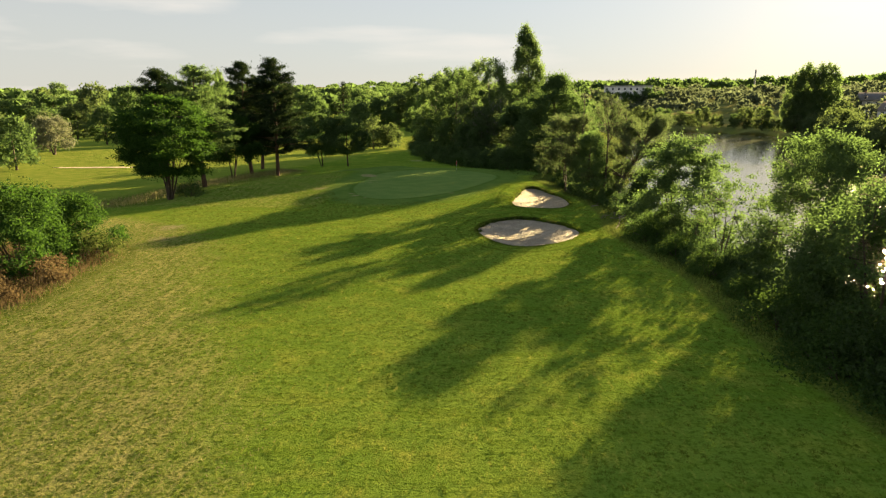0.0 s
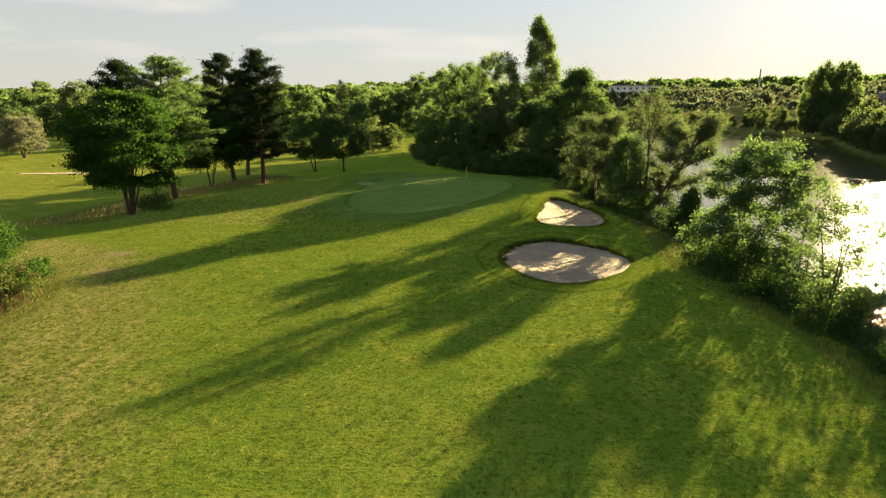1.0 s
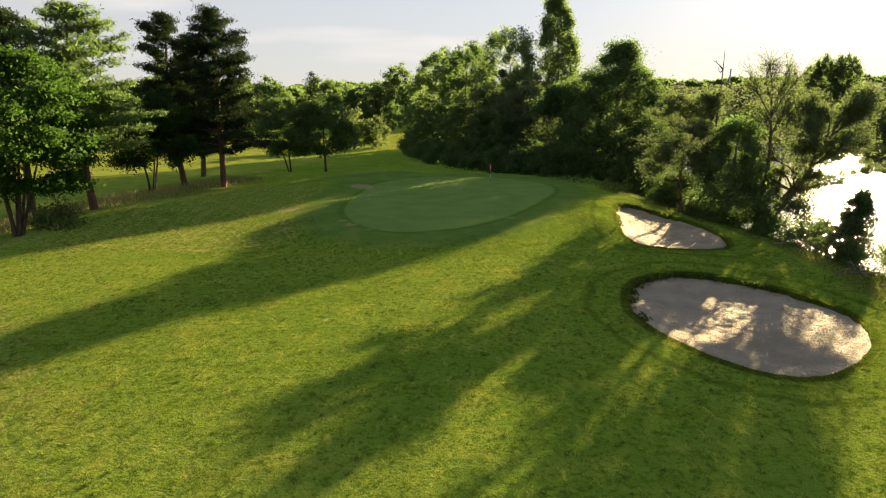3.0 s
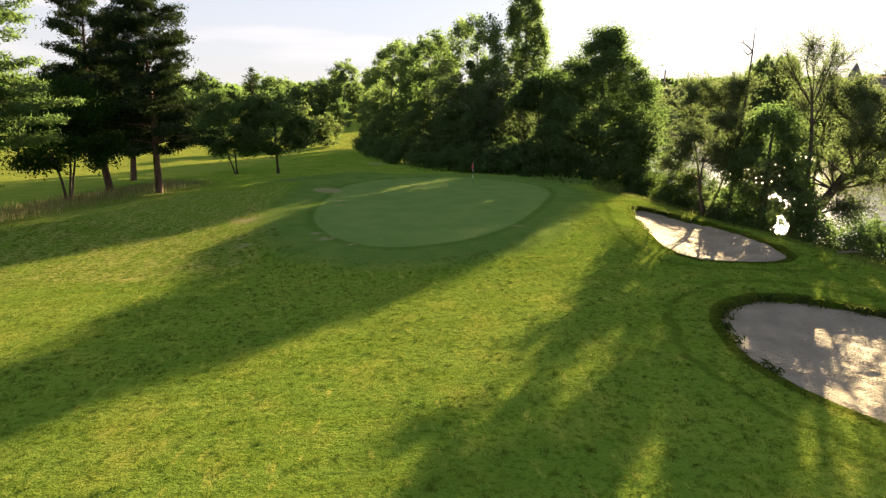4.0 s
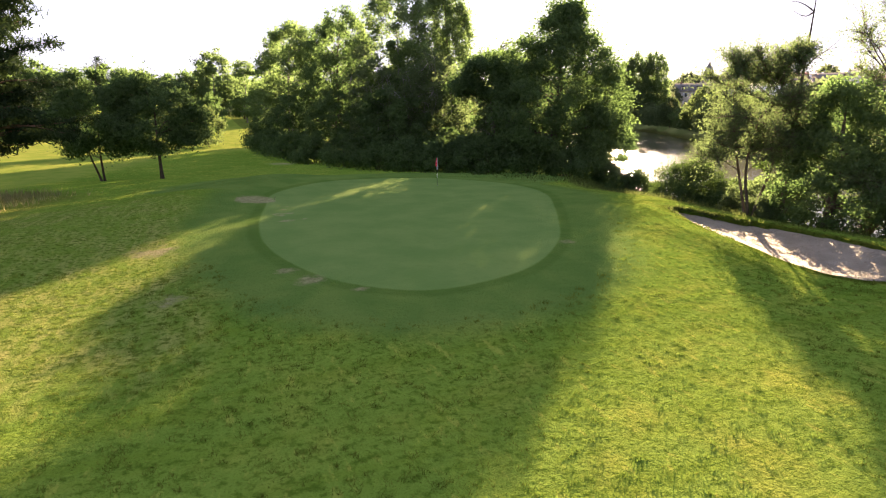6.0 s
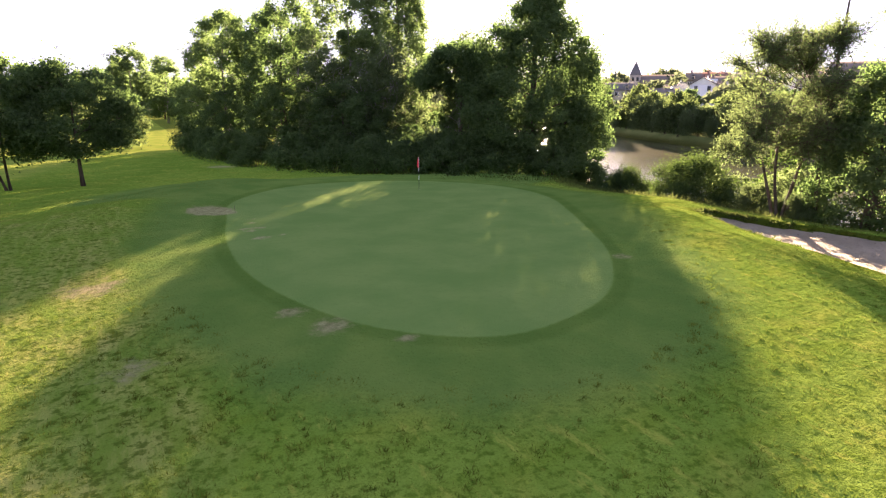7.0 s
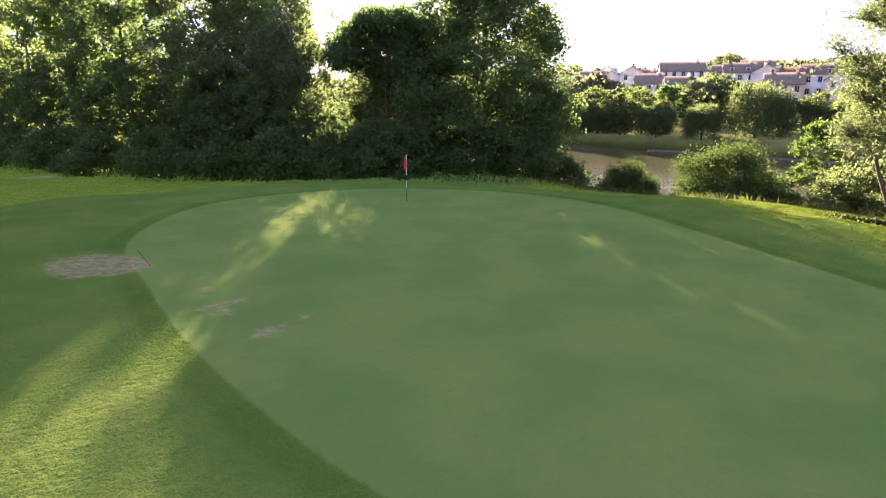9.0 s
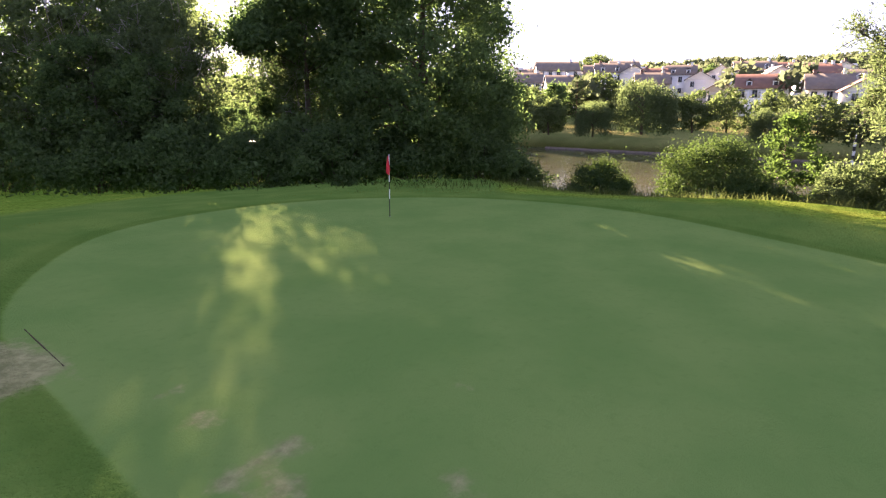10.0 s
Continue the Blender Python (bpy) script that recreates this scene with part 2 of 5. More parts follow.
def turf_material():
    """Fairway, green, apron, dry rough, wild banks and bare soil on one ground."""
    g = Graph("turf")
    big, mid, small = g.noise(0.06, 3.0), g.noise(0.5, 4.0), g.noise(5.0, 4.0, 0.65)
    mow = g.noise(1.2, 3.0, 0.6, (0.12, 1.0, 1.0), 20)
    streak = g.noise(1.9, 5.0, 0.75, (1.0, 0.28, 1.0), -14)
    fair = g.mix(g.ramp(big, 0.35, 0.65), (0.084, 0.146, 0.027), (0.118, 0.178, 0.037))
    fair = g.mix(g.ramp(mid, 0.45, 0.75), fair, (0.155, 0.190, 0.042))
    fair = g.mix(g.math("MULTIPLY", g.ramp(mow, 0.45, 0.7), 0.5), fair, (0.088, 0.138, 0.018))
    fair = g.mix(g.math("MULTIPLY", g.ramp(g.noise(1.7, 4.0, 0.7), 0.48, 0.66), 0.22), fair, (0.060, 0.104, 0.014))
    fair = g.mix(g.math("MULTIPLY", g.ramp(small, 0.48, 0.66), 0.74), fair, (0.040, 0.074, 0.009))
    fair = g.mix(g.math("MULTIPLY", g.ramp(g.noise(15.0, 3.0, 0.7), 0.54, 0.70), 0.42), fair, (0.040, 0.065, 0.009))
    fair = g.mix(g.math("MULTIPLY", g.ramp(g.noise(3.1, 4.0, 0.7, (1.0, 0.35, 1.0), -18), 0.55, 0.72), 0.65), fair, (0.215, 0.230, 0.058))
    dry = g.mix(g.ramp(streak, 0.40, 0.62), (0.100, 0.142, 0.034), (0.190, 0.196, 0.084))
    thatch = g.noise(1.5, 4.0, 0.65, (1.0, 0.045, 1.0), -3)
    dry = g.mix(g.math("MULTIPLY", g.ramp(thatch, 0.52, 0.66), 0.6), dry, (0.245, 0.232, 0.118))
    dry = g.mix(g.math("MULTIPLY", g.ramp(small, 0.48, 0.60), 0.85), dry, (0.046, 0.066, 0.014))
    rough = g.math("ADD", g.attr("rough"), g.math("MULTIPLY", g.math("SUBTRACT", mid, 0.5), 7.0))
    c = g.mix(g.ramp(rough, -2.5, 3.0), fair, dry)
    far_rough = g.mix(g.ramp(mid, 0.35, 0.7), (0.110, 0.158, 0.034), (0.150, 0.182, 0.048))
    c = g.mix(g.ramp(g.attr("far_fairway"), 0.0, 4.0), c, far_rough)
    wild = g.mix(g.ramp(small, 0.35, 0.65), (0.050, 0.078, 0.018), (0.105, 0.122, 0.036))
    c = g.mix(g.ramp(g.math("ADD", g.attr("wild"), g.math("SUBTRACT", mid, 0.5)), -0.3, 0.6), c, wild)
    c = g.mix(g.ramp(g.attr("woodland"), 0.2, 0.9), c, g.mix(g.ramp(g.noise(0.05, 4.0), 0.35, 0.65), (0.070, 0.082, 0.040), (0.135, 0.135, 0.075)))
    be = g.math("ADD", g.attr("bunker_edge"), g.math("MULTIPLY", g.math("SUBTRACT", g.noise(0.8, 3.0), 0.5), 1.2))
    ring = g.math("MULTIPLY", g.ramp(be, 1.55, 1.75), g.ramp(be, 2.15, 1.9))
    c = g.mix(g.math("MULTIPLY", ring, 0.6), c, (0.045, 0.075, 0.012))
    apron = g.mix(g.ramp(mid, 0.35, 0.7), (0.066, 0.116, 0.036), (0.092, 0.140, 0.046))
    sd = g.math("ADD", g.attr("green_edge"), g.math("MULTIPLY", g.math("SUBTRACT", small, 0.5), 0.12))
    c = g.mix(g.ramp(g.math("ADD", g.attr("apron_edge"), g.math("MULTIPLY", g.math("SUBTRACT", mid, 0.5), 1.7)), 4.7, 2.6), c, apron)
    putting = g.mix(g.ramp(mid, 0.3, 0.7), (0.082, 0.136, 0.054), (0.106, 0.156, 0.066))
    putting = g.mix(g.math("MULTIPLY", g.ramp(small, 0.5, 0.75), 0.3), putting, (0.066, 0.114, 0.042))
    on_green = g.ramp(sd, 0.06, -0.06)
    c = g.mix(g.math("MULTIPLY", g.math("MULTIPLY", g.ramp(sd, 0.75, 0.45), g.ramp(sd, 0.0, 0.12)), 0.3), c, (0.036, 0.074, 0.016))
    c = g.mix(on_green, c, putting)
    bare = g.math("ADD", g.attr("bare"), g.math("MULTIPLY", g.math("SUBTRACT", g.noise(1.6, 4.0, 0.7), 0.5), 1.6))
    c = g.mix(g.math("MULTIPLY", g.ramp(bare, 0.5, 1.1), 0.85), c, g.mix(g.ramp(small, 0.3, 0.7), (0.13, 0.12, 0.09), (0.23, 0.205, 0.165)))
    tuft = g.noise(9.0, 4.0, 0.7)
    ridge = g.noise(2.2, 3.0, 0.6, (0.35, 1.3, 1.0), -20)
    relief = g.bump(g.math("ADD", g.math("MULTIPLY", tuft, 0.75), g.math("ADD", g.math("MULTIPLY", small, 0.6), g.math("MULTIPLY", ridge, 0.8))), 1.0, 0.30)
    nrm = g.mix(on_green, g.blade_normal(34.0, 0.65, 0.9, 4.0, 0.85, relief), g.blade_normal(150.0, 0.6, 0.5))
    return g.leafy(g.mix(1.0, c, (1.64, 1.39, 1.0), "MULTIPLY"), g.mix(1.0, c, (1.12, 1.48, 1.03), "MULTIPLY"), 0.5, 0.0, 0.6, nrm)


TURF = turf_material()


def water_material():
    g = Graph("river_water")
    n1, n2, n3 = g.noise(0.35, 3.0, 0.6, (1.0, 0.5, 1.0), 25), g.noise(1.7, 3.0, 0.6, (1.0, 0.45, 1.0), 30), g.noise(0.03, 2.0)
    h = g.math("ADD", g.math("MULTIPLY", n1, 0.6), g.math("MULTIPLY", n2, 0.4))
    c = g.mix(g.ramp(n3, 0.35, 0.65), (0.045, 0.050, 0.028), (0.070, 0.068, 0.040))
    return g.surface(c, 0.12, g.bump(h, 0.5, 0.12), spec=0.15)


WATER = water_material()


# ---- mesh tools ----
class Geo:
    """Collects vertices and faces of one mesh."""

    def __init__(self):
        self.v, self.f, self.n = [], [], 0

    def add(self, verts, faces):
        verts, faces = np.asarray(verts, float).reshape(-1, 3), np.asarray(faces, int)
        self.v.append(verts)
        self.f.append(faces + self.n)
        self.n += len(verts)

    def box(self, lo, hi):
        (a, b, c), (d, e, f) = lo, hi
        self.add([(a, b, c), (d, b, c), (d, e, c), (a, e, c), (a, b, f), (d, b, f), (d, e, f), (a, e, f)],
                 [(0, 3, 2, 1), (4, 5, 6, 7), (0, 1, 5, 4), (1, 2, 6, 5), (2, 3, 7, 6), (3, 0, 4, 7)])

    def tube(self, path, radii, sides=6):
        path, radii = np.asarray(path, float), np.asarray(radii, float)
        d = np.gradient(path, axis=0)
        d /= np.linalg.norm(d, axis=1)[:, None] + 1e-9
        ref = np.where(np.abs(d[:, 2:3]) > 0.9, np.array([[1.0, 0, 0]]), np.array([[0, 0, 1.0]]))
        u = np.cross(d, ref)
        u /= np.linalg.norm(u, axis=1)[:, None] + 1e-9
        w = np.cross(d, u)
        a = np.linspace(0, 2 * np.pi, sides, endpoint=False)
        ring = path[:, None] + radii[:, None, None] * (np.cos(a)[None, :, None] * u[:, None] + np.sin(a)[None, :, None] * w[:, None])
        i, j = np.meshgrid(np.arange(len(path) - 1), np.arange(sides), indexing="ij")
        k = (j + 1) % sides
        self.add(ring.reshape(-1, 3), np.stack([i * sides + j, i * sides + k, (i + 1) * sides + k, (i + 1) * sides + j], -1).reshape(-1, 4))

    def leaves(self, rng, pos, size, axis=None, spread=1.0, slim=0.36):
        n = len(pos)
        a = rng.normal(size=(n, 3)) * spread
        if axis is not None:
            a = a + axis
        a /= np.linalg.norm(a, axis=1)[:, None] + 1e-9
        b = np.cross(a, rng.normal(size=(n, 3)))
        b /= np.linalg.norm(b, axis=1)[:, None] + 1e-9
        s = (np.asarray(size) * rng.uniform(0.65, 1.35, n))[:, None]
        lo = pos - 0.5 * s * a
        v = np.stack([lo - slim * s * b, pos + 0.5 * s * a, lo + slim * s * b], 1)
        self.add(v.reshape(-1, 3), np.arange(3 * n).reshape(n, 3))

    def mesh(self, name, material, smooth=False):
        me = bpy.data.meshes.new(name)
        v = np.concatenate(self.v)
        me.vertices.add(len(v))
        me.vertices.foreach_set("co", v.ravel())
        loops = np.concatenate([f.ravel() for f in self.f])
        sizes = np.concatenate([np.full(len(f), f.shape[1]) for f in self.f])
        me.loops.add(len(loops))
        me.loops.foreach_set("vertex_index", loops.astype(np.int32))
        me.polygons.add(len(sizes))
        me.polygons.foreach_set("loop_start", (np.cumsum(sizes) - sizes).astype(np.int32))
        me.materials.append(material)
        me.update(calc_edges=True)
        if smooth:
            me.polygons.foreach_set("use_smooth", np.ones(len(sizes), bool))
        return me


def part(name, geo, material, parent, label="", smooth=False):
    me = geo if isinstance(geo, bpy.types.Mesh) else geo.mesh(name, material, smooth)
    ob = new(name, me)
    ob.parent = parent
    if label:
        ob["label"] = label
    return ob


def thing(name, label, category, group="", kind="", at=None):
    ob = new(name)
    ob.empty_display_size = 0.2
    if at is not None:
        ob.location = at
    return tagged(ob, label, category, group, kind)


def place(ob, x, y, turn=0.0, scale=1.0, sink=0.05):
    ob.location = (x, y, gz(x, y) - sink)
    ob.rotation_euler = (0, 0, radians(turn))
    ob.scale = (scale, scale, scale)
    return ob


def again(ob, x, y, turn=0.0, scale=1.0, sink=0.05, tall=1.0, label=""):
    c = copy_thing(ob, pose(x, y, gz(x, y) - sink, 0, 0, turn))
    c.scale = (scale, scale, scale * tall)
    if label:
        c["label"] = label
    return c


def smooth(lo, hi, v):
    t = np.clip((v - lo) / (hi - lo), 0, 1)
    return t * t * (3 - 2 * t)


def spline_loop(pts, per=6):
    p = np.asarray(pts, float)
    out = []
    for i in range(len(p)):
        a, b, c, d = p[i - 1], p[i], p[(i + 1) % len(p)], p[(i + 2) % len(p)]
        for t in np.arange(per) / per:
            out.append(0.5 * (2 * b + (c - a) * t + (2 * a - 5 * b + 4 * c - d) * t * t + (3 * b - a - 3 * c + d) * t ** 3))
    return np.array(out)


def signed_distance(x, y, loop):
    """Metres to a closed outline, negative inside."""
    best, inside = np.full(x.shape, 1e9), np.zeros(x.shape, bool)
    for (ax, ay), (bx, by) in zip(loop, np.roll(loop, -1, 0)):
        dx, dy = bx - ax, by - ay
        t = np.clip(((x - ax) * dx + (y - ay) * dy) / (dx * dx + dy * dy + 1e-12), 0, 1)
        best = np.minimum(best, np.hypot(x - ax - t * dx, y - ay - t * dy))
        hit = ((ay > y) != (by > y)) & (x < (bx - ax) * (y - ay) / (by - ay + 1e-12) + ax)
        inside ^= hit
    return np.where(inside, -best, best)


# ---- the ground ----
GREEN = spline_loop([(-9.9, 95.5), (-6.5, 100), (-3, 102), (1, 102), (4.6, 100.4), (7.5, 97), (8.2, 93.4), (7.3, 89), (5.6, 85.3), (3.3, 81), (1, 77.2),
                     (-2, 73.8), (-4.6, 72.3), (-7.4, 72), (-9.8, 73.9), (-11.2, 77), (-11.9, 81), (-11.7, 86), (-10.9, 91)], 4)
BUNKER_A = spline_loop([(3.4, 57), (5, 60.6), (7.5, 62), (10, 61.3), (12.1, 59), (12.8, 56), (11.8, 53), (9.8, 50.9), (7.5, 49.6), (5.7, 50), (4.2, 52), (3.4, 54.5)], 6)
BUNKER_B = spline_loop([(11.2, 81.8), (9.8, 78), (8.7, 74), (8.1, 70.4), (8.9, 67.8), (11.4, 67), (13.4, 67.8), (14.8, 70.6), (15, 75), (14.3, 79), (12.9, 81.8)], 6)
BANK_Y = [-600, 10, 21, 31, 40, 50, 57, 62, 68, 75, 82, 88, 95, 100, 108, 120, 150, 200, 250, 300, 350, 420, 600, 1500, 4000]
BANK_X = [60, 17.5, 17, 16.8, 17.6, 16.6, 16.2, 17.2, 17.8, 17.2, 15.2, 14.4, 14.6, 16.5, 21, 27, 34, 50, 62, 62, 40, -20, -170, -800, -2600]
FAR_Y = [-600, 0, 60, 86, 135, 165, 205, 240, 265, 290, 310, 340, 400, 600, 1500, 4000]
FAR_X = [160, 100, 93, 92, 96, 105, 122, 140, 148, 142, 128, 105, 60, -80, -700, -2500]
ROUGH_Y = [-100, 16, 23, 34, 50, 57, 62, 66]
ROUGH_X = [0, -7, -9.2, -14.3, -19.9, -25, -34, -60]
WATER_Z = -4.0


def bank_s(x, y):
    return x - np.interp(y, BANK_Y, BANK_X)


def far_s(x, y):
    return x - np.interp(y, FAR_Y, FAR_X)


def dish(x, y, loop):
    """How far the sand lies below the turf: deep under the far lip, shallow at the near edge."""
    d = signed_distance(x, y, loop)
    cx, cy = loop.mean(0)
    side = -0.9 if cy > 65 else 0.15
    toward = np.clip(((x - cx) * side + (y - cy)) / 5.0, -1, 1)
    rim = (0.17 if cy > 65 else 0.06) + 0.22 * smooth(-0.3, 0.8, toward)
    return np.where(d < 0, -(rim + (0.55 - rim) * smooth(0, 3.0, -d)), 0.0), d


def turf_height(x, y):
    """The lie of the land without the bunkers."""
    x, y = np.asarray(x, float), np.asarray(y, float)
    h = 0.10 * np.sin(x * 0.13 + 0.6) * np.sin(y * 0.09 + 1.1) + 0.05 * np.sin(x * 0.31 + y * 0.23)
    e = np.hypot((x + 2.5) / 14.5, (y - 87.5) / 19.5)
    h = h * smooth(0.9, 1.6, e) + 0.42 * (1 - smooth(0.72, 1.25, e))
    # the long low ridge between the green and the pines, and the shoulder by the second bunker
    ax, ay, bx, by = -27.5, 79.0, -9.0, 106.0
    t = np.clip(((x - ax) * (bx - ax) + (y - ay) * (by - ay)) / ((bx - ax) ** 2 + (by - ay) ** 2), 0, 1)
    h = h + 0.55 * np.exp(-(np.hypot(x - ax - t * (bx - ax), y - ay - t * (by - ay)) / 4.2) ** 2)
    h = h + 0.45 * np.exp(-(((x - 12.5) / 4.5) ** 2 + ((y - 85) / 5.5) ** 2)) + 0.25 * np.exp(-(((x - 9) / 3.5) ** 2 + ((y - 65) / 3.0) ** 2)) + 0.32 * np.exp(-(((x - 7.4) / 1.7) ** 2 + ((y - 76) / 5.0) ** 2))
    h = h + 0.32 * np.exp(-(((x - 8.8) / 1.6) ** 2 + ((y - 80.6) / 2.2) ** 2))
    h = h + 0.45 * np.exp(-(((x + 31) / 6) ** 2 + ((y - 88) / 14) ** 2))
    h = h - 0.8 * smooth(104, 122, y) * (1 - smooth(250, 400, y)) + 1.2 * smooth(170, 330, y)
    s, f = bank_s(x, y), far_s(x, y)
    h = h * (1 - smooth(0, 6, s)) - 5.6 * (0.28 * smooth(-0.5, 6, s) + 0.72 * smooth(4.5, 14, s))
    k = 1 + 1.6 * smooth(285, 380, y)
    q = np.maximum(f, 0) / k
    rise = -5.6 + 3.7 * smooth(-1, 5, f) + np.minimum((0.075 + 0.05 * smooth(120, 190, y) + 0.05 * smooth(200, 250, y)) * np.clip(q - 8, 0, 175), 14.5) + 14 * smooth(170, 420, q) + 12 * smooth(330, 620, q)
    h = np.where(f > -2, np.maximum(h, rise), h)
    return h + (34 + 14 * np.sin(x / 420 + y / 700)) * smooth(1500, 3400, np.hypot(x, y))


def ground_height(x, y):
    return turf_height(x, y) + dish(np.asarray(x, float), np.asarray(y, float), BUNKER_A)[0] + dish(np.asarray(x, float), np.asarray(y, float), BUNKER_B)[0]


def gz(x, y):
    return float(ground_height(np.array([x]), np.array([y]))[0])


def axis_steps(spans):
    out = [spans[0][0]]
    for a, b, step in spans:
        n = max(1, round((b - a) / step))
        out += list(np.linspace(a, b, n + 1)[1:])
    return np.array(out)


def build_ground():
    xs = axis_steps([(-3600, -1200, 400), (-1200, -400, 100), (-400, -120, 20), (-120, -45, 3), (-45, -16, 0.7), (-16, 18, 0.33), (18, 32, 0.7), (32, 90, 3),
                     (90, 130, 2.0), (130, 320, 8), (320, 800, 40), (800, 3600, 350)])
    ys = axis_steps([(-3600, -400, 400), (-400, -40, 40), (-40, 8, 3), (8, 46, 0.6), (46, 104, 0.33), (104, 135, 0.8), (135, 260, 4), (260, 600, 12), (600, 1200, 60), (1200, 3600, 300)])
    X, Y = np.meshgrid(xs, ys)
    x, y = X.ravel(), Y.ravel()
    g = Geo()
    i, j = np.meshgrid(np.arange(len(ys) - 1), np.arange(len(xs) - 1), indexing="ij")
    w = len(xs)
    g.add(np.stack([x, y, ground_height(x, y) - 0.25 * smooth(0.0, 0.2, -dish(x, y, BUNKER_A)[1]) - 0.25 * smooth(0.0, 0.2, -dish(x, y, BUNKER_B)[1])], 1), np.stack([i * w + j, i * w + j + 1, (i + 1) * w + j + 1, (i + 1) * w + j], -1).reshape(-1, 4))
    me = g.mesh("ground", TURF, True)
    bare = np.zeros(len(x))
    for bx, by, r in ((-11.3, 93.7, 1.15), (-10.9, 92.7, 0.9), (-11.9, 93.0, 0.9), (-10.1, 89.4, 0.40), (-9.9, 90.4, 0.25), (-7.5, 87.3, 0.3), (-9.9, 88.2, 0.32), (-10.6, 88.1, 0.40), (-10.5, 87.4, 0.35), (-9.3, 86.1, 0.35), (-10.3, 85.9, 0.55), (-11.6, 76.2, 0.6), (-10.9, 74.6, 0.8), (-9.4, 73.0, 0.45), (1.1, 76.5, 0.6), (-15.6, 74.7, 0.8), (-16.5, 81.7, 1.4),
                      (-5.5, 130, 2.5), (-26, 57, 2.0), (-24.5, 52, 1.6)):
        bare += 1.05 * np.exp(-(((x - bx) / r) ** 2 + ((y - by) / r) ** 2))
    s, f = bank_s(x, y), far_s(x, y)
    wood = smooth(-1.5, 1.0, x - np.interp(y, [98, 104, 113, 122, 135, 145, 175], [16, 13, 9.5, 4, -1, -4, -4])) * smooth(97, 101, y) * 3
    pines = 2.0 * np.exp(-((x + 31 - (y - 88) * 0.35) / 4.0) ** 2) * smooth(66, 70, y) * smooth(108, 100, y) - 0.6
    wild = np.maximum.reduce([smooth(-2.5, 0.8, s) * 3 - 1.2, wood - 1.0, pines, 2 * smooth(3, 0, signed_distance(x, y, np.array([(-25, 34), (-25, 45), (-29, 52), (-60, 60), (-60, 20), (-29, 28)]))) - 1.0])
    edge = signed_distance(x, y, GREEN)
    for name, v in (("green_edge", edge), ("apron_edge", edge - 7 * smooth(96, 102, y)), ("rough", np.where(y > 66, np.minimum(-15.4 - x, 0.5) - 6 * smooth(92, 104, y) - 6 * smooth(70, 64, y), np.interp(y, ROUGH_Y, ROUGH_X) - x)), ("wild", wild), ("bare", bare),
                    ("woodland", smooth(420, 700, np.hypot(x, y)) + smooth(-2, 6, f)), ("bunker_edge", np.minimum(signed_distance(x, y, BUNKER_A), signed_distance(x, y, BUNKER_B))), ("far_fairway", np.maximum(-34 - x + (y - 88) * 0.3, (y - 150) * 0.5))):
        a = me.attributes.new(name, "FLOAT", "POINT")
        a.data.foreach_set("value", np.ascontiguousarray(v, np.float32))
    return tagged(new("ground", me), "mown golf fairway and green sloping to a river bank", "ground", kind="structure")


build_ground()


def build_water():
    ys = np.concatenate([np.arange(-600, 0, 60), np.arange(0, 420, 10), np.arange(420, 4000, 120)]).astype(float)
    a, b = np.interp(ys, BANK_Y, BANK_X) + 4.0, np.interp(ys, FAR_Y, FAR_X) + 3.5
    cols = np.linspace(0, 1, 8)
    X = a[:, None] + (b - a)[:, None] * cols
    Y = np.repeat(ys[:, None], 8, 1)
    g = Geo()
    i, j = np.meshgrid(np.arange(len(ys) - 1), np.arange(7), indexing="ij")
    g.add(np.stack([X, Y, np.full(X.shape, WATER_Z)], -1).reshape(-1, 3), np.stack([i * 8 + j, i * 8 + j + 1, (i + 1) * 8 + j + 1, (i + 1) * 8 + j], -1).reshape(-1, 4))
    tagged(new("water", g.mesh("water", WATER, True)), "calm river glittering in low evening sun", "river", kind="structure")


build_water()


